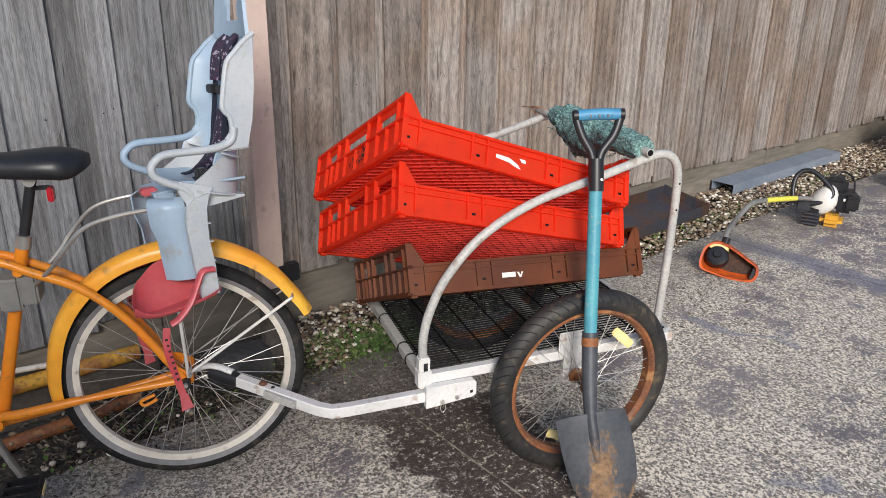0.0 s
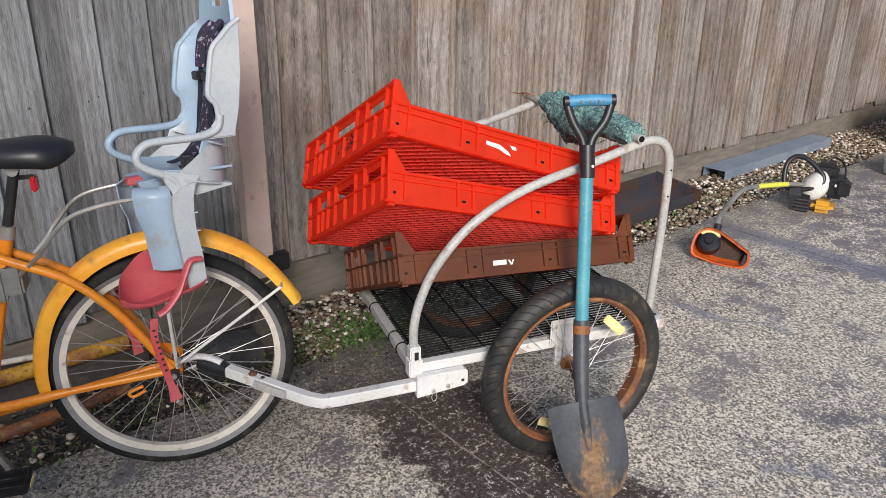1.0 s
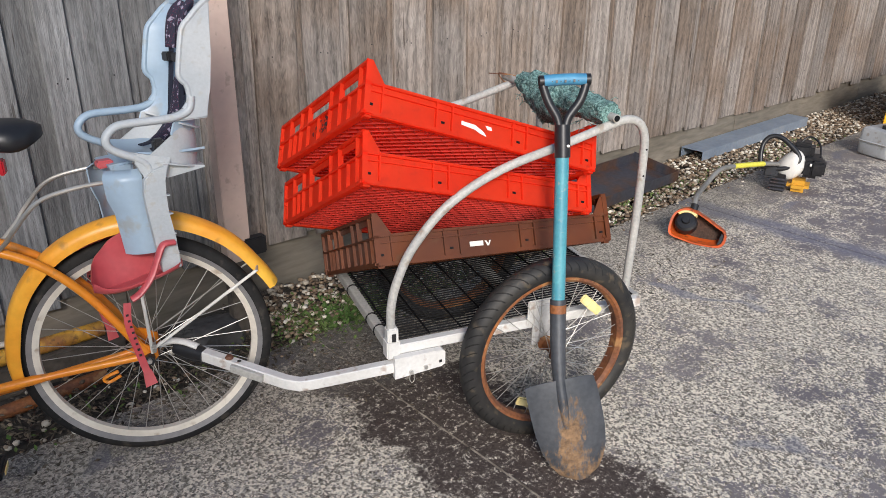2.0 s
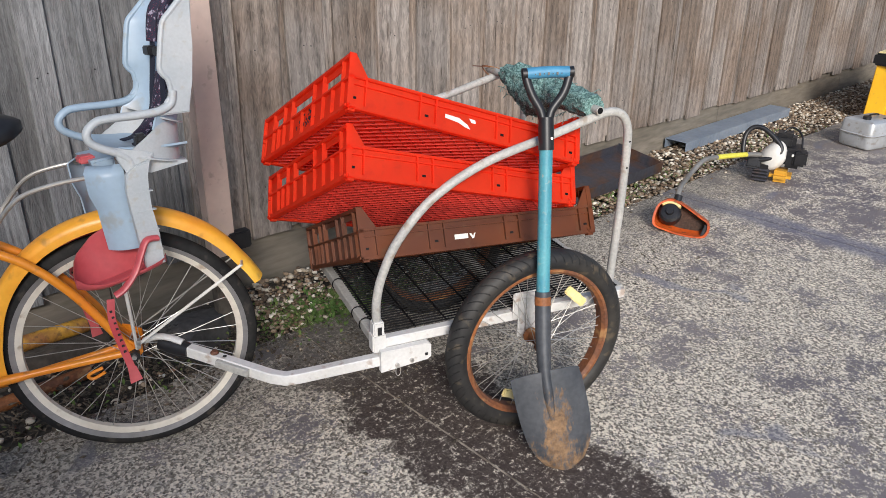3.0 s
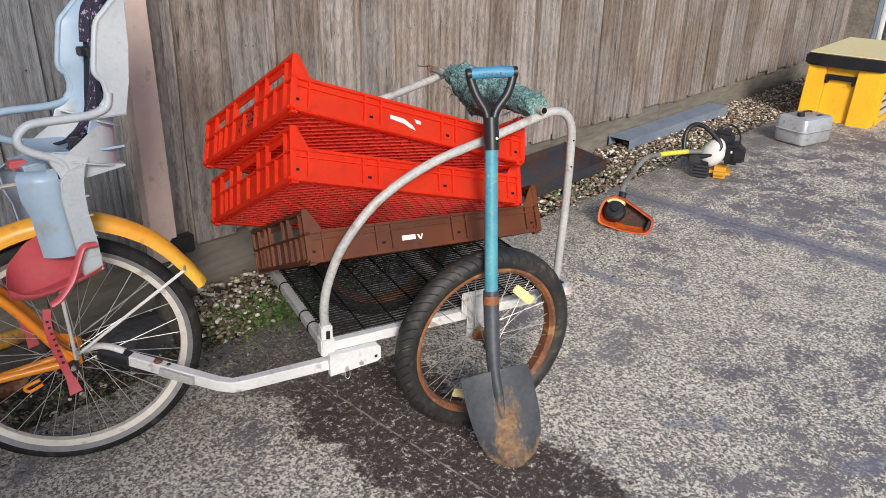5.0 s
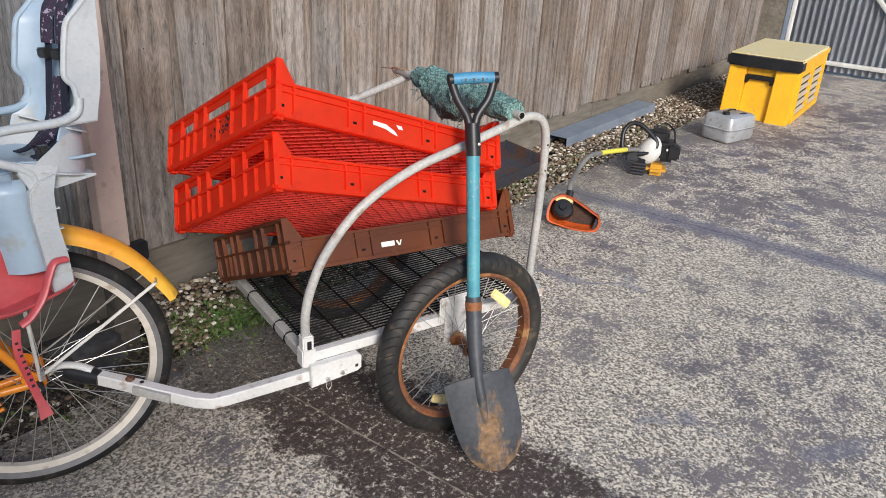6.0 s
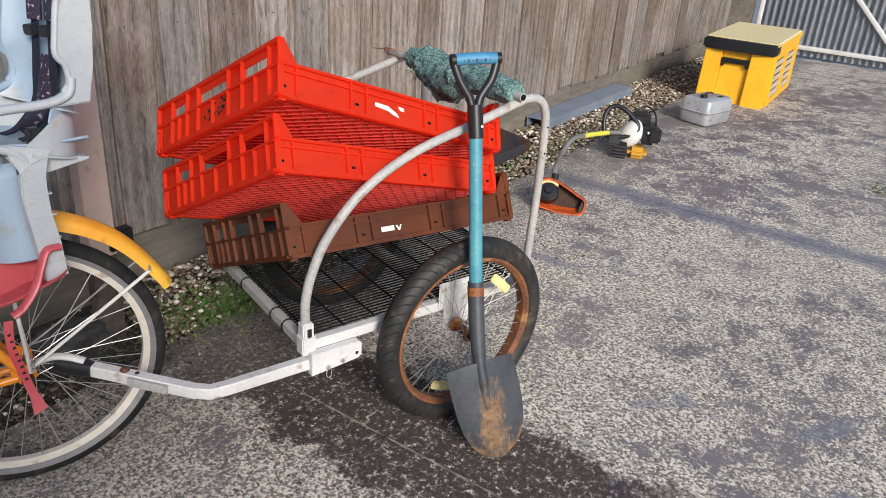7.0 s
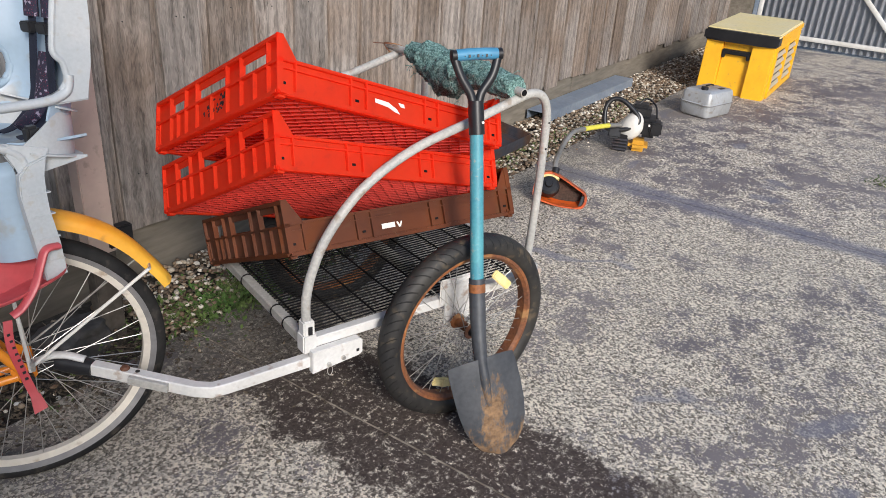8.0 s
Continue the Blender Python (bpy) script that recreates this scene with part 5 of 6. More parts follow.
def build_bike():
    b = thing("bicycle", BIKE, "orange cruiser bicycle with cream rims and faded yellow mudguard", "bicycle")
    w = wheel_parts(b, 0.36, 0.0245, TYRE, CREAM, 0.021, 0.030, 36, 0.028, 0.09, 0, 0, wall=SIDEWALL)
    w.location = (0, 0, 0.36)
    def rod(name, pts, r, m, label="", per=6, seg=14, smoothline=True):
        bm = bmesh.new()
        tube(bm, curve(pts, per) if smoothline else pts, r, seg)
        return part(name, bm, m, b, label)
    rod("seat_tube", [(-0.535, 0, 0.25), (-0.511, 0, 0.30), (-0.371, 0, 0.825)], 0.0175, ORANGE, smoothline=False)
    rod("seat_post", [(-0.373, 0, 0.815), (-0.326, 0, 0.985)], 0.0135, BLACKP, "dark steel seat post", smoothline=False)
    rod("seat_clamp", [(-0.376, 0, 0.80), (-0.368, 0, 0.835)], 0.0205, STEEL, smoothline=False)
    for sg in (-1, 1):
        far, drop = (0.45, 0.048) if sg > 0 else (1.0, 0.0)
        w = sg * far
        rod("chain_stay", [(-0.53, 0.03 * w, 0.305 - drop), (-0.45, 0.05 * w, 0.315 - drop), (-0.28, 0.06 * w, 0.34 - drop), (-0.02, 0.064 * w, 0.362 - drop * 0.5)], [0.014] * 12 + [0.011] * 7, ORANGE, "orange chain stay")
        rod("frame_tube", [(-1.0, 0.02 * w, 0.86), (-0.70, 0.025 * w, 0.84), (-0.46, 0.035 * w, 0.785), (-0.36, 0.045 * w, 0.742), (-0.24, 0.055 * w, 0.682 - drop * 0.3), (-0.134, 0.06 * w, 0.575 - drop * 0.5), (-0.03, 0.064 * w, 0.41 - drop * 0.5), (0.0, 0.064 * w, 0.365)], 0.0125, ORANGE, "curved orange frame tube")
        bm = bmesh.new()
        prism(bm, [(-0.035, 0.378), (-0.018, 0.345), (0.010, 0.343), (0.024, 0.358), (0.024, 0.385), (0.008, 0.392), (-0.010, 0.405), (-0.028, 0.41)], 0.066 * w - 0.003, 0.066 * w + 0.003, "y", bevel=0.001)
        part("dropout", bm, ORANGE, b)
        # Near stay is white as if lit, far stay dark grey as if shaded.
        rod("mudguard_stay", [(0.01, 0.074 * w, 0.385), (0.33, 0.045 * sg, 0.585)], 0.0048 if sg < 0 else 0.003, CHALK if sg < 0 else GREYTUBE, "steel mudguard stay in a lit white tone" if sg < 0 else "", smoothline=False, seg=8)
        rod("carrier_rod", [(-0.36, 0.035 * sg, 0.70), (-0.30, 0.07 * sg, 0.76), (-0.27, 0.085 * sg, 0.80), (-0.205, 0.088 * sg, 0.868), (-0.12, 0.085 * sg, 0.895), (-0.02, 0.08 * sg, 0.905), (0.1, 0.08 * sg, 0.905)], 0.0062, STEEL, "steel child seat carrier rod", seg=10)
    rod("rack_strut", [(0.010, -0.076, 0.375), (0.004, -0.07, 0.60)], 0.0050, CHALK, "bright steel rack strut", smoothline=False, seg=8)
    rod("axle_nut", [(0.0, -0.068, 0.36), (0.0, -0.092, 0.36)], 0.0155, BLACKP, "black axle nut", smoothline=False)
    rod("axle_end", [(0.0, -0.09, 0.36), (0.0, -0.10, 0.36)], 0.007, STEEL, smoothline=False, seg=10)
    for z in (0.40, 0.385):
        rod("stay_bolt", [(0.016, -0.068, z), (0.016, -0.086, z)], 0.006, STEEL, smoothline=False, seg=8)
    rod("crossbar_lug", [(-0.39, -0.05, 0.745), (-0.39, 0.05, 0.745)], 0.012, ORANGE, smoothline=False)
    rod("lower_tube", [(-1.0, 0, 0.62), (-0.75, 0, 0.44), (-0.53, 0, 0.29)], 0.02, ORANGE)
    rod("bottom_bracket", [(-0.53, -0.045, 0.285), (-0.53, 0.045, 0.285)], 0.024, ORANGE, smoothline=False)
    # mudguard
    def guard(u, v):
        a = radians(186 - u * 163)
        r = float(np.interp(u, (0, 0.14, 0.27, 0.41, 0.545, 0.69, 0.82, 0.92, 1.0), (0.380, 0.384, 0.398, 0.412, 0.422, 0.432, 0.428, 0.420, 0.424)))
        s = (v - 0.5) * 2
        skirt = float(np.interp(u, (0, 0.12, 0.35, 0.6, 1), (0.040, 0.044, 0.042, 0.040, 0.03)))
        q = abs(s)
        if q < 0.6:
            rr, y = r - 0.013 * (q / 0.6) ** 2, 0.034 * q / 0.6
        else:
            rr, y = r - 0.013 - (q - 0.6) / 0.4 * (skirt - 0.013), 0.034 + 0.004 * (q - 0.6) / 0.4
        y = y if s > 0 else -y
        nr = Vector((math.cos(a) * (1 - 0.8 * q), 1.4 * s, math.sin(a) * (1 - 0.8 * q))).normalized()
        return (rr * math.cos(a), y, 0.36 + rr * math.sin(a)), nr
    bm = bmesh.new()
    sheet(bm, guard, 72, 10, 0.0025)
    part("mudguard", bm, FENDER, b, "faded yellow-orange steel mudguard", 60)
    rod("mudguard_bridge", [(0.328, -0.05, 0.587), (0.335, 0, 0.60), (0.328, 0.05, 0.587)], 0.004, STEEL, seg=8)
    # saddle
    bm = bmesh.new()
    k, seg = 16, 20
    rings = []
    for i in range(k + 1):
        f = i / k
        x = -0.175 - 0.275 * f
        hw = 0.012 + 0.088 * (math.sin(min(f * 2.6, 1.571)) ** 0.6) * (1 - 0.78 * max(0, (f - 0.25) / 0.75) ** 0.8)
        top = 1.066 - 0.016 * (1 - f) ** 6 + 0.004 * math.sin(f * 6)
        th = 0.082 * (math.sin(min(f * 5 + 0.3, 1.571))) * (1 - 0.35 * f)
        ring = []
        for j in range(seg):
            a = 2 * math.pi * j / seg
            c, s2 = math.cos(a), math.sin(a)
            ring.append(bm.verts.new((x, hw * (abs(c) ** 0.8) * (1 if c > 0 else -1), top - th / 2 + th / 2 * (abs(s2) ** 0.7) * (1 if s2 > 0 else -1) - 0.012 * c * c)))
        rings.append(ring)
    for A, B in zip(rings, rings[1:]):
        for j in range(seg):
            bm.faces.new((A[j], A[(j + 1) % seg], B[(j + 1) % seg], B[j]))
    bm.faces.new(rings[0][::-1])
    bm.faces.new(rings[-1])
    part("saddle", bm, BLACKP, b, "black padded vinyl saddle", 60)
    for sg in (-1, 1):
        rod("saddle_rail", [(-0.22, 0.04 * sg, 1.03), (-0.27, 0.028 * sg, 1.005), (-0.34, 0.022 * sg, 1.0), (-0.42, 0.018 * sg, 1.02)], 0.0045, BLACKP, seg=8)
    rod("saddle_clamp", [(-0.325, -0.034, 0.99), (-0.325, 0.034, 0.99)], 0.015, STEEL, smoothline=False)
    bm = bmesh.new()
    box(bm, -0.292, -0.276, -0.018, 0.018, 0.925, 0.965, 0.004)
    part("rear_reflector", bm, REDLENS, b, "small red rear reflector")
    bm = bmesh.new()
    box(bm, -0.335, -0.285, -0.006, 0.006, 0.958, 0.968)
    part("reflector_arm", bm, BLACKP, b, smooth=0)
    # carrier clamp on the seat tube
    bm = bmesh.new()
    box(bm, -0.45, -0.395, -0.045, 0.045, 0.63, 0.725, 0.006)
    box(bm, -0.40, -0.352, -0.042, 0.042, 0.645, 0.735, 0.006)
    part("carrier_clamp", bm, GREYTUBE, b, "dull grey carrier clamp")
    # crank and pedal
    bm = bmesh.new()
    bar(bm, curve([(-0.53, -0.075, 0.285), (-0.50, -0.085, 0.20), (-0.47, -0.09, 0.125)], 4), 0.014, 0.026, up=(0, 1, 0))
    part("crank", bm, STEEL, b, "steel crank arm")
    bm = bmesh.new()
    for yy in (-0.185, -0.145, -0.105):
        box(bm, -0.515, -0.415, yy - 0.007, yy + 0.007, 0.11, 0.138, 0.003)
    for xx in (-0.51, -0.42):
        box(bm, xx - 0.006, xx + 0.006, -0.19, -0.10, 0.112, 0.136, 0.003)
    part("pedal", bm, BLACKP, b, "black plastic pedal")
    bm = bmesh.new()
    box(bm, -0.409, -0.407, -0.175, -0.125, 0.117, 0.13)
    part("pedal_reflector", bm, AMBER, b, smooth=0)
    bm = bmesh.new()
    tube(bm, curve([(-0.09, -0.072, 0.33), (-0.13, -0.074, 0.315), (-0.12, -0.074, 0.30), (-0.085, -0.073, 0.315)], 5), 0.005, 8)
    part("axle_hook", bm, ORANGE, b)
    return b


SEAT = BIKE @ pose(0, 0, 1.019, -5.5, 0, 18) @ pose(-0.02, 0, -1.0)


def build_child_seat():
    s = thing("child_seat", SEAT, "pale blue-grey plastic child bicycle seat with red footrests", "child seat")
    hw = 0.145
    # back shell: a curved bucket from the seat pan to the shoulders
    edge_z = (0.94, 1.02, 1.05, 1.075, 1.112, 1.142, 1.178, 1.255, 1.278, 1.305, 1.33)
    edge_x = (0.10, 0.13, 0.160, 0.178, 0.178, 0.163, 0.170, 0.190, 0.212, 0.242, 0.262)
    def shell(u, v):
        z = 0.992 + u * 0.333
        a = v * 2 - 1
        back = 0.208 + 0.064 * u
        lip = float(np.interp(z, edge_z, edge_x))
        x = back - (back - lip) * abs(a) ** 3.0
        y = hw * (abs(a) ** 0.62) * (1 if a > 0 else -1)
        return (x, y, z), Vector((-1.0, -1.2 * a ** 3, 0)).normalized()
    bm = bmesh.new()
    sheet(bm, shell, 34, 30, 0.005)
    part("back_shell", bm, SEATP, s, "pale blue-grey moulded back shell", 60)
    # Near side takes the lit whitish tone, far side the shaded bluish one.
    for sg in (-1, 1):
        bm = bmesh.new()
        wing = [(0.27, 1.325), (0.240, 1.305), (0.212, 1.278), (0.190, 1.255), (0.178, 1.215), (0.170, 1.178), (0.163, 1.142), (0.170, 1.125), (0.180, 1.112), (0.182, 1.075), (0.165, 1.052), (0.12, 1.044), (0.12, 1.024), (0.222, 1.024), (0.240, 1.10), (0.255, 1.19)]
        prism(bm, wing, sg * hw - 0.005, sg * hw + 0.005, "y", bevel=0.004)
        part("side_wing", bm, SEATW if sg < 0 else SEATP, s, "scuffed side wing, whitish as its lit side" if sg < 0 else "")
        # rolled lip on the wing's front edge
        bm = bmesh.new()
        tube(bm, curve([(x, sg * hw, z) for x, z in wing[:11]], 3), 0.0075, 10)
        part("wing_lip", bm, SEATW if sg < 0 else SEATP, s)
        # open armrest loop, running into the wing behind and the stem below
        bm = bmesh.new()
        loop = curve([(0.186, 0, 1.085), (0.176, 0, 1.052), (0.145, 0, 1.038), (0.10, 0, 1.034), (0.015, 0, 1.035), (-0.018, 0, 1.029), (-0.040, 0, 1.008), (-0.038, 0, 0.985), (-0.015, 0, 0.966), (0.02, 0, 0.948), (0.045, 0, 0.928), (0.052, 0, 0.90)], 6)
        tube(bm, [(p.x, sg * (hw + 0.002), p.z) for p in loop], 0.0125, 14, flat=0.85)
        prism(bm, [(0.0, 0.968), (0.03, 0.958), (0.075, 0.945), (0.108, 0.934), (0.104, 0.918), (0.082, 0.892), (0.066, 0.868), (0.030, 0.872), (0.036, 0.905), (0.022, 0.938)], sg * (hw + 0.002) - 0.009, sg * (hw + 0.002) + 0.009, "y", bevel=0.006)
        part("armrest", bm, SEATW if sg < 0 else SEATP, s, "open loop armrest", 60)
    # head piece with a hole
    def head(u, v):
        z = 1.315 + 0.16 * u
        a = v * 2 - 1
        wd = 0.128 - 0.03 * u - (0.05 * max(0, (u - 0.8) / 0.2) ** 2)
        return (0.272 + 0.012 * u - 0.012 * abs(a) ** 2, wd * a, z), Vector((-1, -0.3 * a, 0)).normalized()
    bm = bmesh.new()
    sheet(bm, head, 14, 15, 0.010)
    bm.normal_update()
    gone = [f for f in bm.faces if abs(f.calc_center_median().y) < 0.044 and 1.36 < f.calc_center_median().z < 1.432 and abs(f.normal.x) > 0.7]
    bmesh.ops.delete(bm, geom=gone, context="FACES")
    rim = [e for e in bm.edges if e.is_boundary]
    bmesh.ops.bridge_loops(bm, edges=rim)
    part("head_piece", bm, SEATP, s, "head piece with carrying hole", 60)
    # seat pan
    def pan(u, v):
        a = v * 2 - 1
        x = 0.03 + 0.175 * u
        z = 0.925 + 0.02 * abs(a) ** 3 + 0.012 * (1 - u) ** 3
        return (x, hw * 0.96 * a, z), (0, 0, 1)
    bm = bmesh.new()
    sheet(bm, pan, 14, 14, 0.006)
    part("seat_pan", bm, SEATP, s, "", 60)
    # rounded underside drum between two thin flanges that slope down to the rear
    def upper(x):
        return 1.030 - 0.40 * (x - 0.12)
    def lower(x):
        return 0.938 - 0.295 * (x - 0.04)
    def plan(a, f):
        c, d = math.cos(a), math.sin(a)
        return 0.075 + 0.140 * f * (abs(c) ** 0.8) * (1 if c > 0 else -1), (hw + 0.003) * f * (abs(d) ** 0.8) * (1 if d > 0 else -1)
    def drum(u, v):
        a = radians(-112 + 224 * v)
        x, y = plan(a, 1.0 - 0.05 * (1 - u) ** 2)
        lo = lower(x)
        hi = min(upper(x), lo + 0.085 * max(0.03, (x - 0.04) / 0.09)) if x < 0.13 else upper(x)
        return (x, y, lo + (hi - lo) * u), Vector((math.cos(a), math.sin(a), 0))
    bm = bmesh.new()
    sheet(bm, drum, 10, 48, 0.005)
    part("under_shell", bm, SEATW, s, "whitish rounded lower shell", 60)
    for height, reach, span in ((upper, 1.12, 66), (lower, 1.08, 92)):
        def rim(u, v, height=height, reach=reach, span=span):
            a = radians(span * (2 * v - 1))
            x, y = plan(a, 0.80 + (reach - 0.80) * u)
            return (x, y, height(x)), (0.3, 0, 0.95)
        bm = bmesh.new()
        sheet(bm, rim, 5, 44, 0.004)
        part("flange", bm, SEATW, s, "thin whitish moulded flange", 60)
    bm = bmesh.new()
    prism(bm, [(0.085, 0.885), (0.10, 0.88), (0.20, 0.892), (0.20, 0.897), (0.10, 0.917), (0.085, 0.917)], -hw + 0.01, -hw + 0.016, "y", bevel=0.001)
    part("brace", bm, SEATW, s, "thin moulded brace", 0)
    # leg shields and stems
    for sg in (-1, 1):
        bm = bmesh.new()
        def shield(u, v, sg=sg):
            z = 0.912 - 0.225 * u
            left = float(np.interp(u, (0, 0.06, 0.32, 0.5, 1), (-0.040, -0.053, -0.051, -0.038, -0.030)))
            x = left + (0.062 - left) * v
            fold = (1 - v) ** 4 + 0.5 * max(0.0, 1 - u / 0.08) ** 2
            y = sg * (hw - 0.014 - 0.045 * fold)
            return (x, y, z), Vector((-0.9 * (1 - v) ** 3, sg * 1.0, 0.5 * max(0.0, 1 - u / 0.08))).normalized()
        sheet(bm, shield, 16, 16, 0.005)
        part("leg_shield", bm, SEATP, s, "pale blue-grey leg shield", 60)
        bm = bmesh.new()
        prism(bm, [(0.095, 0.922), (0.05, 0.91), (0.028, 0.89), (0.022, 0.85), (0.024, 0.80), (0.03, 0.71), (0.036, 0.638), (0.086, 0.642), (0.084, 0.72), (0.076, 0.80), (0.074, 0.845), (0.08, 0.88)], sg * (hw + 0.012) - 0.011, sg * (hw + 0.012) + 0.011, "y", bevel=0.003)
        part("leg_stem", bm, SEATW, s, "whitish ribbed footrest stem")
        for zz in (0.84, 0.79, 0.735, 0.68):
            bm = bmesh.new()
            box(bm, 0.040, 0.086, sg * (hw + 0.012) - 0.0125, sg * (hw + 0.012) + 0.0125, zz, zz + 0.003)
            part("stem_rib", bm, SEATW, s, smooth=0)
        # red footrest cup
        def cup(u, v, sg=sg):
            x = -0.134 + 0.232 * u
            w = 0.05 * (1 - abs(2 * u - 1) ** 3.5) ** 0.5 + 0.004
            floor = 0.588 + 0.045 * u + 0.03 * (1 - u) ** 6
            wall = float(np.interp(u, (0, 0.08, 0.3, 0.62, 0.75, 0.9, 1), (0.03, 0.08, 0.125, 0.145, 0.09, 0.05, 0.03)))
            yc = sg * (hw - 0.012)
            if v < 0.5:
                k = v * 2
                y = yc + sg * w * (1 - 2 * k)
                z = floor + 0.022 * (1 - k) ** 4
            else:
                k = (v - 0.5) * 2
                y = yc - sg * (w + 0.012 * math.sin(k * 1.57))
                z = floor + wall * k
            return (x, y, z), Vector((0.4 * (0.5 - u), sg * (0.15 if v < 0.5 else 1.0), 1.0 if v < 0.5 else 0.15)).normalized()
        bm = bmesh.new()
        sheet(bm, cup, 18, 16, 0.006)
        part("footrest", bm, PINK, s, "faded red plastic footrest", 60)
        bm = bmesh.new()
        tube(bm, curve([(0.075, sg * (hw + 0.028), 0.715), (0.045, sg * (hw + 0.03), 0.715), (0.025, sg * (hw + 0.033), 0.685), (0.0, sg * (hw + 0.038), 0.64), (-0.035, sg * (hw + 0.042), 0.605), (-0.06, sg * (hw + 0.04), 0.592)], 6), 0.0135, 12, flat=0.6)
        part("footrest_arm", bm, PINK, s, "faded red footrest clip")
        bm = bmesh.new()
        bar(bm, curve([(-0.075, sg * (hw + 0.05), 0.59), (-0.082, sg * (hw + 0.052), 0.53), (-0.07, sg * (hw + 0.05), 0.45), (-0.055, sg * (hw + 0.048), 0.37)], 6), 0.003, 0.019, up=(1, 0, 0))
        prism(bm, [(-0.068, 0.385), (-0.046, 0.388), (-0.036, 0.345), (-0.068, 0.341)], sg * (hw + 0.0475) - 0.0018, sg * (hw + 0.0475) + 0.0018, "y")
        part("foot_strap", bm, PINK, s, "hanging red perforated foot strap")
        # Row of black chips paints the shade of the strap's perforations.
        for i in range(8):
            bm = bmesh.new()
            box(bm, -0.081 + 0.002 * i - 0.0035, -0.081 + 0.002 * i + 0.0035, sg * (hw + 0.051) - 0.0025, sg * (hw + 0.051) + 0.0025, 0.555 - i * 0.017, 0.561 - i * 0.017)
            part("strap_hole_shade", bm, BLACKP, s, smooth=0)
    # centre front panel, red latch
    bm = bmesh.new()
    prism(bm, [(-0.03, 0.925), (0.03, 0.93), (0.03, 0.89), (-0.02, 0.89)], -0.08, 0.08, "y", bevel=0.006)
    part("front_panel", bm, SEATP, s)
    bm = bmesh.new()
    box(bm, -0.05, -0.01, -0.05, -0.01, 0.915, 0.935, 0.004)
    part("latch", bm, PINK, s, "red release latch")
    # harness and floral pads
    for y in (-0.04, 0.04):
        bm = bmesh.new()
        bar(bm, curve([(0.262, y * 0.6, 1.32), (0.225, y * 0.9, 1.26), (0.212, y, 1.18), (0.195, y * 1.1, 1.08), (0.18, y * 1.2, 1.01), (0.13, y * 1.3, 0.955), (0.09, y * 1.2, 0.945)], 6), 0.004, 0.034, up=(0, 1, 0))
        part("harness_strap", bm, NAVY, s, "navy harness webbing")
        bm = bmesh.new()
        tube(bm, curve([(0.262, y * 0.7, 1.315), (0.235, y * 0.9, 1.29), (0.222, y, 1.25), (0.214, y, 1.20)], 6), 0.025, 14, flat=0.45, up=(1, 0, 0))
        part("shoulder_pad", bm, FLORAL, s, "dark floral fabric shoulder pad")
        bm = bmesh.new()
        box(bm, 0.192, 0.216, y - 0.024, y + 0.024, 1.165, 1.19, 0.003)
        part("buckle", bm, BLACKP, s)
    bm = bmesh.new()
    tube(bm, curve([(0.215, 0.0, 1.12), (0.20, 0.0, 1.07), (0.175, 0, 1.0), (0.12, 0, 0.955)], 5), 0.035, 14, flat=0.4)
    part("crotch_pad", bm, FLORAL, s, "dark floral fabric pad")
    bm = bmesh.new()
    box(bm, 0.075, 0.105, -hw + 0.005, -hw + 0.035, 0.935, 0.985, 0.006)
    part("lower_buckle", bm, BLACKP, s)


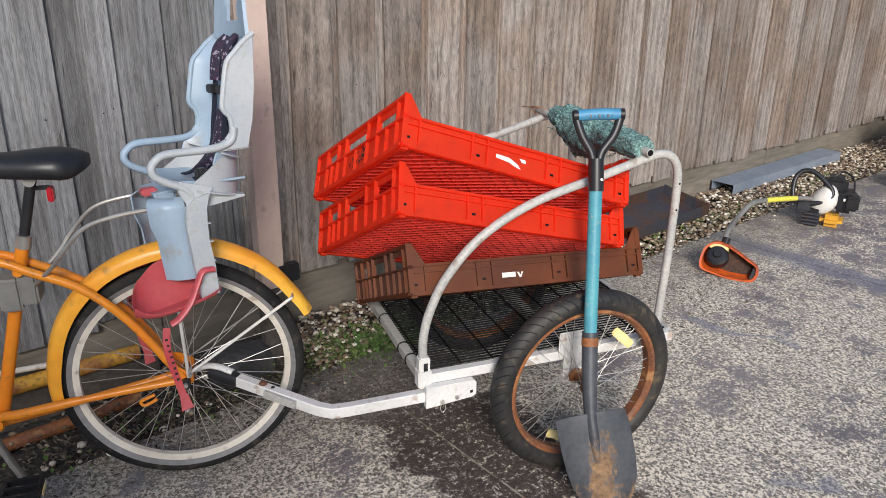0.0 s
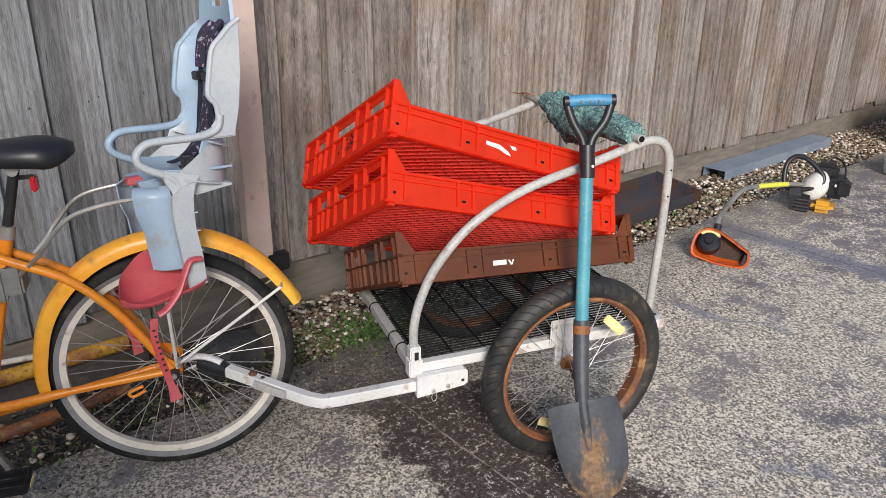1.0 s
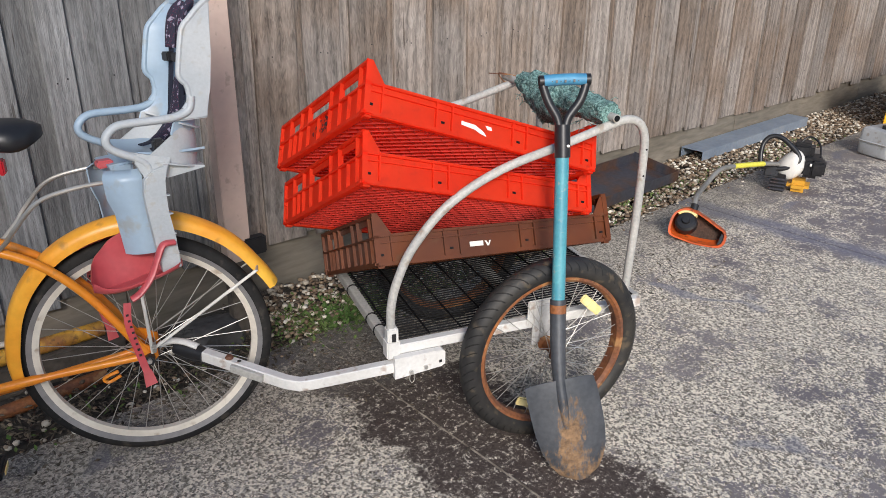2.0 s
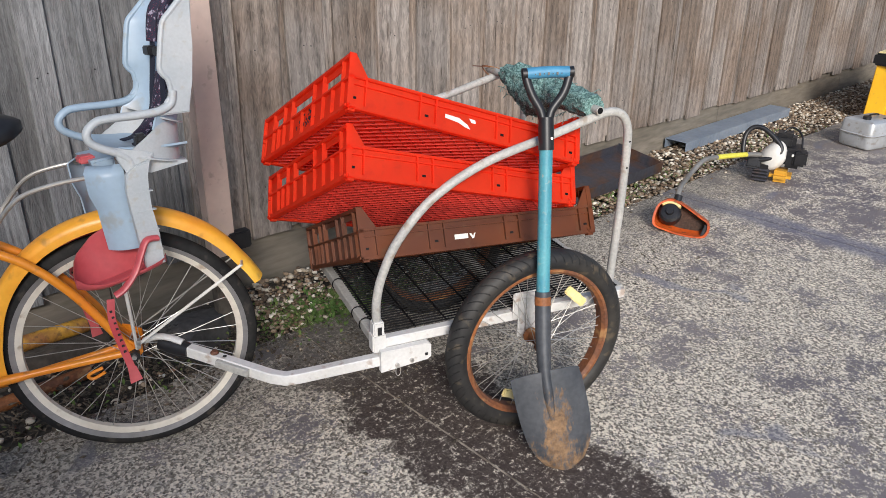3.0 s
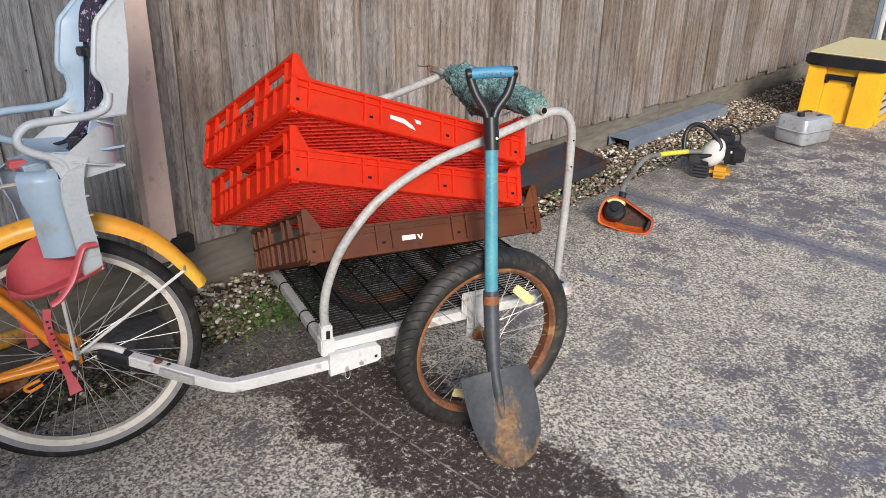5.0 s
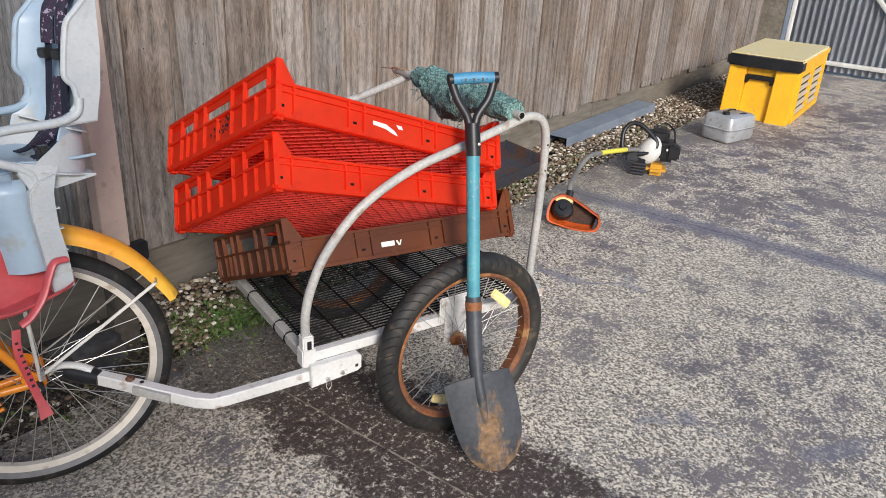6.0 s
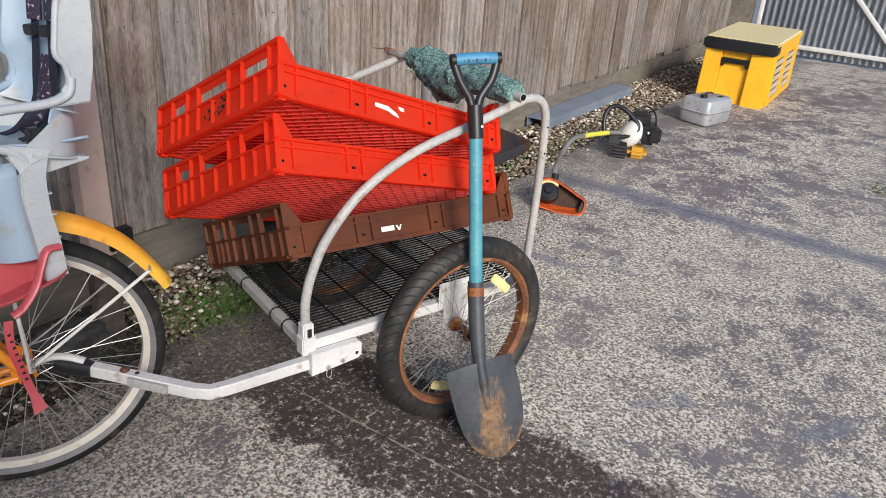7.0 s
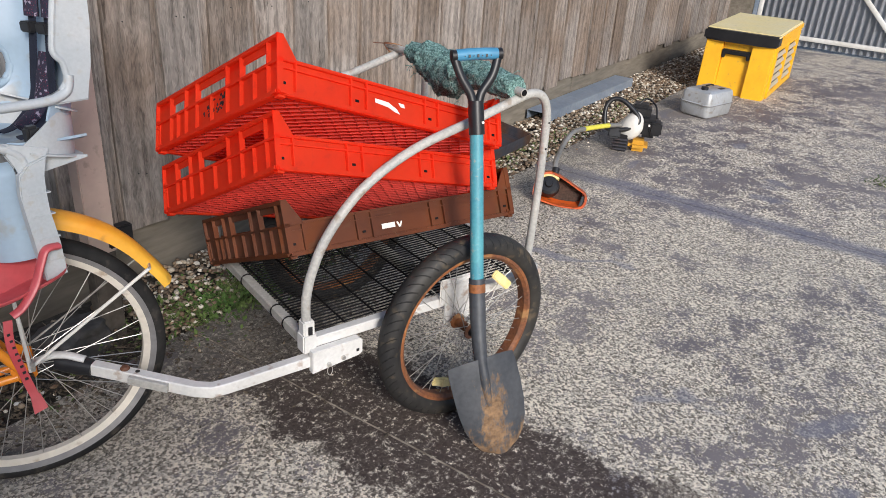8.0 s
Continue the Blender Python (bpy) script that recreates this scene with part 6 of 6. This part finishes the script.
# ---- brush cutter ----
def build_trimmer():
    t = thing("grass_trimmer", pose(0, 0, 0), "petrol grass trimmer with orange guard lying on the concrete", "grass trimmer")
    HEAD = axes((1.449, 3.527, 0.0), (0.929, -0.370, 0.0), (0.185, 0.464, 0.866))
    # guard: a hood lying on its edge, its hollow side out, drawn to a point
    bm = bmesh.new()
    fan = [(-0.163, 0.045), (-0.160, 0.140), (-0.118, 0.184), (-0.066, 0.186), (0.0, 0.157), (0.077, 0.114), (0.126, 0.080), (0.108, 0.012), (0.0, 0.004), (-0.09, 0.018)]
    fan = [(p.x, p.y) for p in curve([(a, c, 0) for a, c in fan], 5, closed=True)]
    def scaled(f, up, z):
        return [HEAD @ Vector((-0.03 + (a + 0.03) * f, 0.095 + (c - 0.095) * f + up, z)) for a, c in fan]
    k = len(fan)
    rings = [scaled(1.0, 0, 0), scaled(0.96, 0.022, -0.045), scaled(0.85, 0.034, -0.068), scaled(0.82, 0.034, -0.064), scaled(0.90, 0.020, -0.042), scaled(0.915, 0, -0.001)]
    rings = [[bm.verts.new(p) for p in r] for r in rings]
    for A, B in zip(rings, rings[1:] + rings[:1]):
        for i in range(k):
            bm.faces.new((A[i], A[(i + 1) % k], B[(i + 1) % k], B[i]))
    bm.faces.new(rings[2])
    part("guard", bm, HOTORANGE, t, "orange plastic guard stained with grass")
    bm = bmesh.new()
    prism(bm, [(-0.03 + (a + 0.03) * 0.83, 0.095 + (c - 0.095) * 0.83 + 0.034) for a, c in fan], -0.064, -0.060, "z", m=HEAD)
    part("guard_lining", bm, mat("rough_dark_brown", (0.075, 0.035, 0.022), 0.9, second=(0.045, 0.028, 0.02), amount=0.5, noise_scale=90, bump=0.8), t, "dark brown plate inside the guard", 0)
    bm = bmesh.new()
    prism(bm, [(0.085, 0.02), (0.115, 0.03), (0.122, 0.075), (0.10, 0.085)], -0.05, -0.012, "z", m=HEAD, bevel=0.003)
    part("line_cutter", bm, BLACKP, t, "black cutter block")
    SPOOL = HEAD @ pose(-0.086, 0.108, -0.055, -14, 0, 0)
    bm = bmesh.new()
    lathe(bm, [(0.0, 0.075), (0.018, 0.075), (0.022, 0.062), (0.045, 0.060), (0.056, 0.050), (0.060, 0.02), (0.055, 0.0), (0.0, 0.0)], 28, "z", SPOOL, closed=False)
    part("spool_head", bm, BLACKP, t, "black line spool head")
    bm = bmesh.new()
    prism(bm, [(0.067 * math.cos(radians(a)), 0.067 * math.sin(radians(a))) for a in range(40, 145, 5)] + [(0.050 * math.cos(radians(a)), 0.050 * math.sin(radians(a))) for a in range(140, 39, -5)], 0.030, 0.060, "z", m=SPOOL)
    part("spool_band", bm, AMBER, t, "yellow band")
    bm = bmesh.new()
    tube(bm, [HEAD @ Vector((-0.064, 0.17, -0.04)), HEAD @ Vector((-0.060, 0.225, -0.05))], 0.021, 14)
    part("shaft_collar", bm, BLACKP, t, "dark clamp collar")
    bm = bmesh.new()
    path = curve([HEAD @ Vector((-0.064, 0.17, -0.04)), (1.465, 3.75, 0.185), (1.52, 3.86, 0.195), (1.60, 4.02, 0.195), (1.70, 4.14, 0.235), (1.82, 4.23, 0.232), (2.04, 4.40, 0.20), (2.16, 4.48, 0.178)], 8)
    tube(bm, path, 0.0145, 14)
    part("shaft", bm, GREYTUBE, t, "bent grey tube shaft")
    bm = bmesh.new()
    tube(bm, [p for p in path if 1.80 < p.x < 2.06], 0.0155, 14)
    part("warning_sleeve", bm, mat("yellow_sleeve", (0.72, 0.66, 0.08), 0.5, amount=0.1), t, "yellow sleeve on the shaft")
    # loop handle stands across the shaft
    LOOP = axes((2.177, 4.518, 0.244), (0.905, -0.426, 0.0), (0.149, 0.317, 0.937))
    bm = bmesh.new()
    tube(bm, [LOOP @ p for p in curve([(-0.097, -0.092, 0), (-0.112, 0.023, 0), (-0.078, 0.086, 0), (-0.016, 0.092, 0), (0.059, 0.043, 0), (0.111, -0.014, 0), (0.100, -0.066, 0), (0.035, -0.098, 0), (-0.038, -0.108, 0)], 6, closed=True)], 0.015, 12, closed=True)
    part("loop_handle", bm, BLACKP, t, "black loop handle")
    bm = bmesh.new()
    box(bm, -0.075, 0.01, -0.165, -0.085, -0.05, 0.02, 0.012, m=LOOP)
    part("throttle_grip", bm, BLACKP, t)
    E = pose(2.27, 4.53, 0, 0, 0, -25)
    bm = bmesh.new()
    bmesh.ops.create_uvsphere(bm, u_segments=24, v_segments=14, radius=1)
    for v in bm.verts:
        pinch = 1 - 0.25 * max(v.co.z, 0)
        v.co = E @ Vector((-0.005 + v.co.x * 0.082 * pinch + 0.02 * v.co.z, -0.02 + v.co.y * 0.075, 0.165 + v.co.z * 0.098))
    part("engine_cover", bm, CHALK, t, "white engine cover", 60)
    bm = bmesh.new()
    box(bm, 0.05, 0.165, -0.05, 0.13, 0.10, 0.225, 0.02, m=E)
    box(bm, -0.03, 0.11, 0.02, 0.15, 0.17, 0.30, 0.025, m=E)
    part("engine_block", bm, BLACKP, t, "black engine block")
    bm = bmesh.new()
    box(bm, 0.11, 0.19, -0.07, 0.04, 0.125, 0.215, 0.012, m=E)
    part("air_filter", bm, BLACKP, t)
    bm = bmesh.new()
    box(bm, 0.10, 0.112, -0.074, -0.06, 0.185, 0.20, 0.002, m=E)
    part("sticker", bm, LABEL, t, "small white sticker")
    bm = bmesh.new()
    box(bm, -0.01, 0.12, -0.075, 0.08, 0.003, 0.078, 0.028, m=E)
    part("fuel_tank", bm, mat("amber_tank_plastic", (0.66, 0.34, 0.035), 0.4, amount=0.1), t, "amber fuel tank")
    for i in range(4):
        bm = bmesh.new()
        box(bm, -0.11, -0.015, -0.10, -0.03, 0.012 + i * 0.022, 0.022 + i * 0.022, 0.002, m=E)
        part("cooling_fin", bm, DARKRUST, t, "rusty cooling fin")
    bm = bmesh.new()
    box(bm, -0.095, -0.02, -0.09, -0.03, 0.0, 0.115, 0.004, m=E)
    part("muffler", bm, BLACKP, t)
    bm = bmesh.new()
    tube(bm, [E @ p for p in curve([(0.0, 0.05, 0.26), (0.06, 0.09, 0.33), (0.13, 0.06, 0.30), (0.15, 0.0, 0.23)], 6)], 0.006, 8)
    part("cable", bm, BLACKP, t)


# ---- fuel can and yellow chest ----
def build_can():
    c = thing("fuel_can", pose(3.30, 5.40, 0, 0, 0, 29), "silver metal fuel can lying flat on the concrete", "fuel can")
    L, W = 0.36, 0.27
    def ring(z, inset):
        r = 0.045
        pts = []
        for cx, cy, a0 in ((L / 2 - r, W / 2 - r, 0), (-L / 2 + r, W / 2 - r, 90), (-L / 2 + r, -W / 2 + r, 180), (L / 2 - r, -W / 2 + r, 270)):
            for k in range(6):
                a = radians(a0 + 18 * k)
                pts.append(Vector((cx + (r - inset) * math.cos(a), cy + (r - inset) * math.sin(a), z)))
        return pts
    bm = bmesh.new()
    prof = [(0.0, 0.035), (0.012, 0.012), (0.03, 0.004), (0.10, 0.0), (0.104, -0.006), (0.112, -0.006), (0.116, 0.0), (0.18, 0.004), (0.20, 0.014), (0.212, 0.04)]
    rows = [[bm.verts.new(p) for p in ring(z, i)] for z, i in prof]
    k = len(rows[0])
    for A, B in zip(rows, rows[1:]):
        for j in range(k):
            bm.faces.new((A[j], A[(j + 1) % k], B[(j + 1) % k], B[j]))
    bm.faces.new(rows[0][::-1])
    bm.faces.new(rows[-1])
    part("body", bm, CAN, c, "silver painted seamed body")
    bm = bmesh.new()
    seam = [[bm.verts.new(p) for p in ring(z, i)] for z, i in ((0.105, -0.004), (0.105, -0.008), (0.111, -0.008), (0.111, -0.004))]
    for A, B in zip(seam, seam[1:]):
        for j in range(k):
            bm.faces.new((A[j], A[(j + 1) % k], B[(j + 1) % k], B[j]))
    part("seam", bm, GREYTUBE, c, "dark rolled seam")
    bm = bmesh.new()
    lathe(bm, [(0.0, 0.236), (0.024, 0.236), (0.028, 0.232), (0.028, 0.210), (0.0, 0.210)], 20, "z", pose(-0.10, -0.02, 0), closed=False)
    part("cap", bm, BLACKP, c, "black screw cap")
    bm = bmesh.new()
    bar(bm, curve([(0.0, 0.03, 0.21), (0.01, 0.03, 0.222), (0.09, 0.03, 0.222), (0.10, 0.03, 0.21)], 4), 0.014, 0.008)
    part("handle", bm, BLACKP, c, "dark carrying handle")
    bm = bmesh.new()
    box(bm, 0.03, 0.09, -0.085, -0.055, 0.2125, 0.2145)
    part("stamp", bm, BLACKP, c, smooth=0)


def build_chest():
    m = FENCE @ pose(5.27, -1.259, 0, 0, 0, 2.5)
    c = thing("storage_chest", m, "tapered yellow plastic storage chest with louvred sides and bleached lid", "chest")
    L, W, H = 1.20, 0.58, 0.55
    # front end: raised corner columns round a recessed panel, leaning back
    bm = bmesh.new()
    def face(y0, y1, x0, z0=0.0, z1=H - 0.09):
        prism(bm, [(x0 - 0.065, z0), (x0 + 0.0, z1), (x0 + 0.12, z1), (x0 + 0.12, z0)], y0, y1, "y", bevel=0.006)
    face(0.0, 0.185, 0.0)
    face(W - 0.15, W, 0.0)
    face(0.185, W - 0.15, 0.04)
    box(bm, 0.12, L, 0.02, W - 0.02, 0.03, H - 0.09, 0.01)
    part("body", bm, YELLOW, c, "yellow moulded body")
    bm = bmesh.new()
    box(bm, 0.0, L + 0.02, -0.02, W + 0.02, H - 0.05, H + 0.005, 0.012)
    part("lid", bm, YELLOWTOP, c, "sun-bleached pale yellow lid")
    bm = bmesh.new()
    box(bm, 0.11, L + 0.02, -0.026, -0.018, H - 0.055, H - 0.012, 0.003)
    part("lid_skirt", bm, YELLOW, c, "yellow lid skirt")
    bm = bmesh.new()
    prism(bm, [(-0.025, -0.025), (0.10, -0.025), (0.10, W + 0.025), (-0.025, W + 0.025), (-0.04, W * 0.8), (-0.04, W * 0.2)], H - 0.10, H - 0.004, "z", bevel=0.014)
    part("black_band", bm, BLACKP, c, "black moulded end band")
    bm = bmesh.new()
    box(bm, -0.02, 0.03, 0.20, W - 0.165, 0.345, 0.385, 0.008)
    box(bm, -0.02, 0.03, 0.19, 0.215, 0.31, 0.385, 0.006)
    box(bm, -0.02, 0.03, W - 0.18, W - 0.155, 0.31, 0.385, 0.006)
    part("handle", bm, BLACKP, c, "black bar handle")
    bm = bmesh.new()
    box(bm, 0.06, L, -0.014, 0.012, 0.0, 0.055, 0.004)
    box(bm, 0.10, L, -0.014, 0.012, H - 0.15, H - 0.05, 0.004)
    for x in (0.06, 0.60, L - 0.06):
        box(bm, x, x + 0.07, -0.016, 0.014, 0.0, H - 0.05, 0.004)
    part("side_frame", bm, YELLOW, c, "yellow louvre frame")
    for x0, x1 in ((0.13, 0.60), (0.67, L - 0.06)):
        for i in range(5):
            bm = bmesh.new()
            z = 0.065 + i * 0.068
            prism(bm, [(-0.010, z), (0.006, z + 0.030), (0.010, z + 0.030), (-0.004, z)], x0, x1, "x")
            part("louvre", bm, SLAT, c, "dusty tan louvre slat", 0)
    # Black sheet behind the slats paints the shade of the gaps between them.
    bm = bmesh.new()
    box(bm, 0.10, L - 0.03, 0.015, 0.019, 0.04, H - 0.12)
    part("louvre_gap_shade", bm, BLACKP, c, smooth=0)


build_ground()
build_pebbles()
build_weeds()
build_litter()
build_gate()
build_unseen_walls()
build_post()
build_channel()
build_tray()
build_under_bike()
build_crates()
build_trailer()
build_net()
build_shovel()
build_bike()
build_child_seat()
build_trimmer()
build_can()
build_chest()
build_fence()
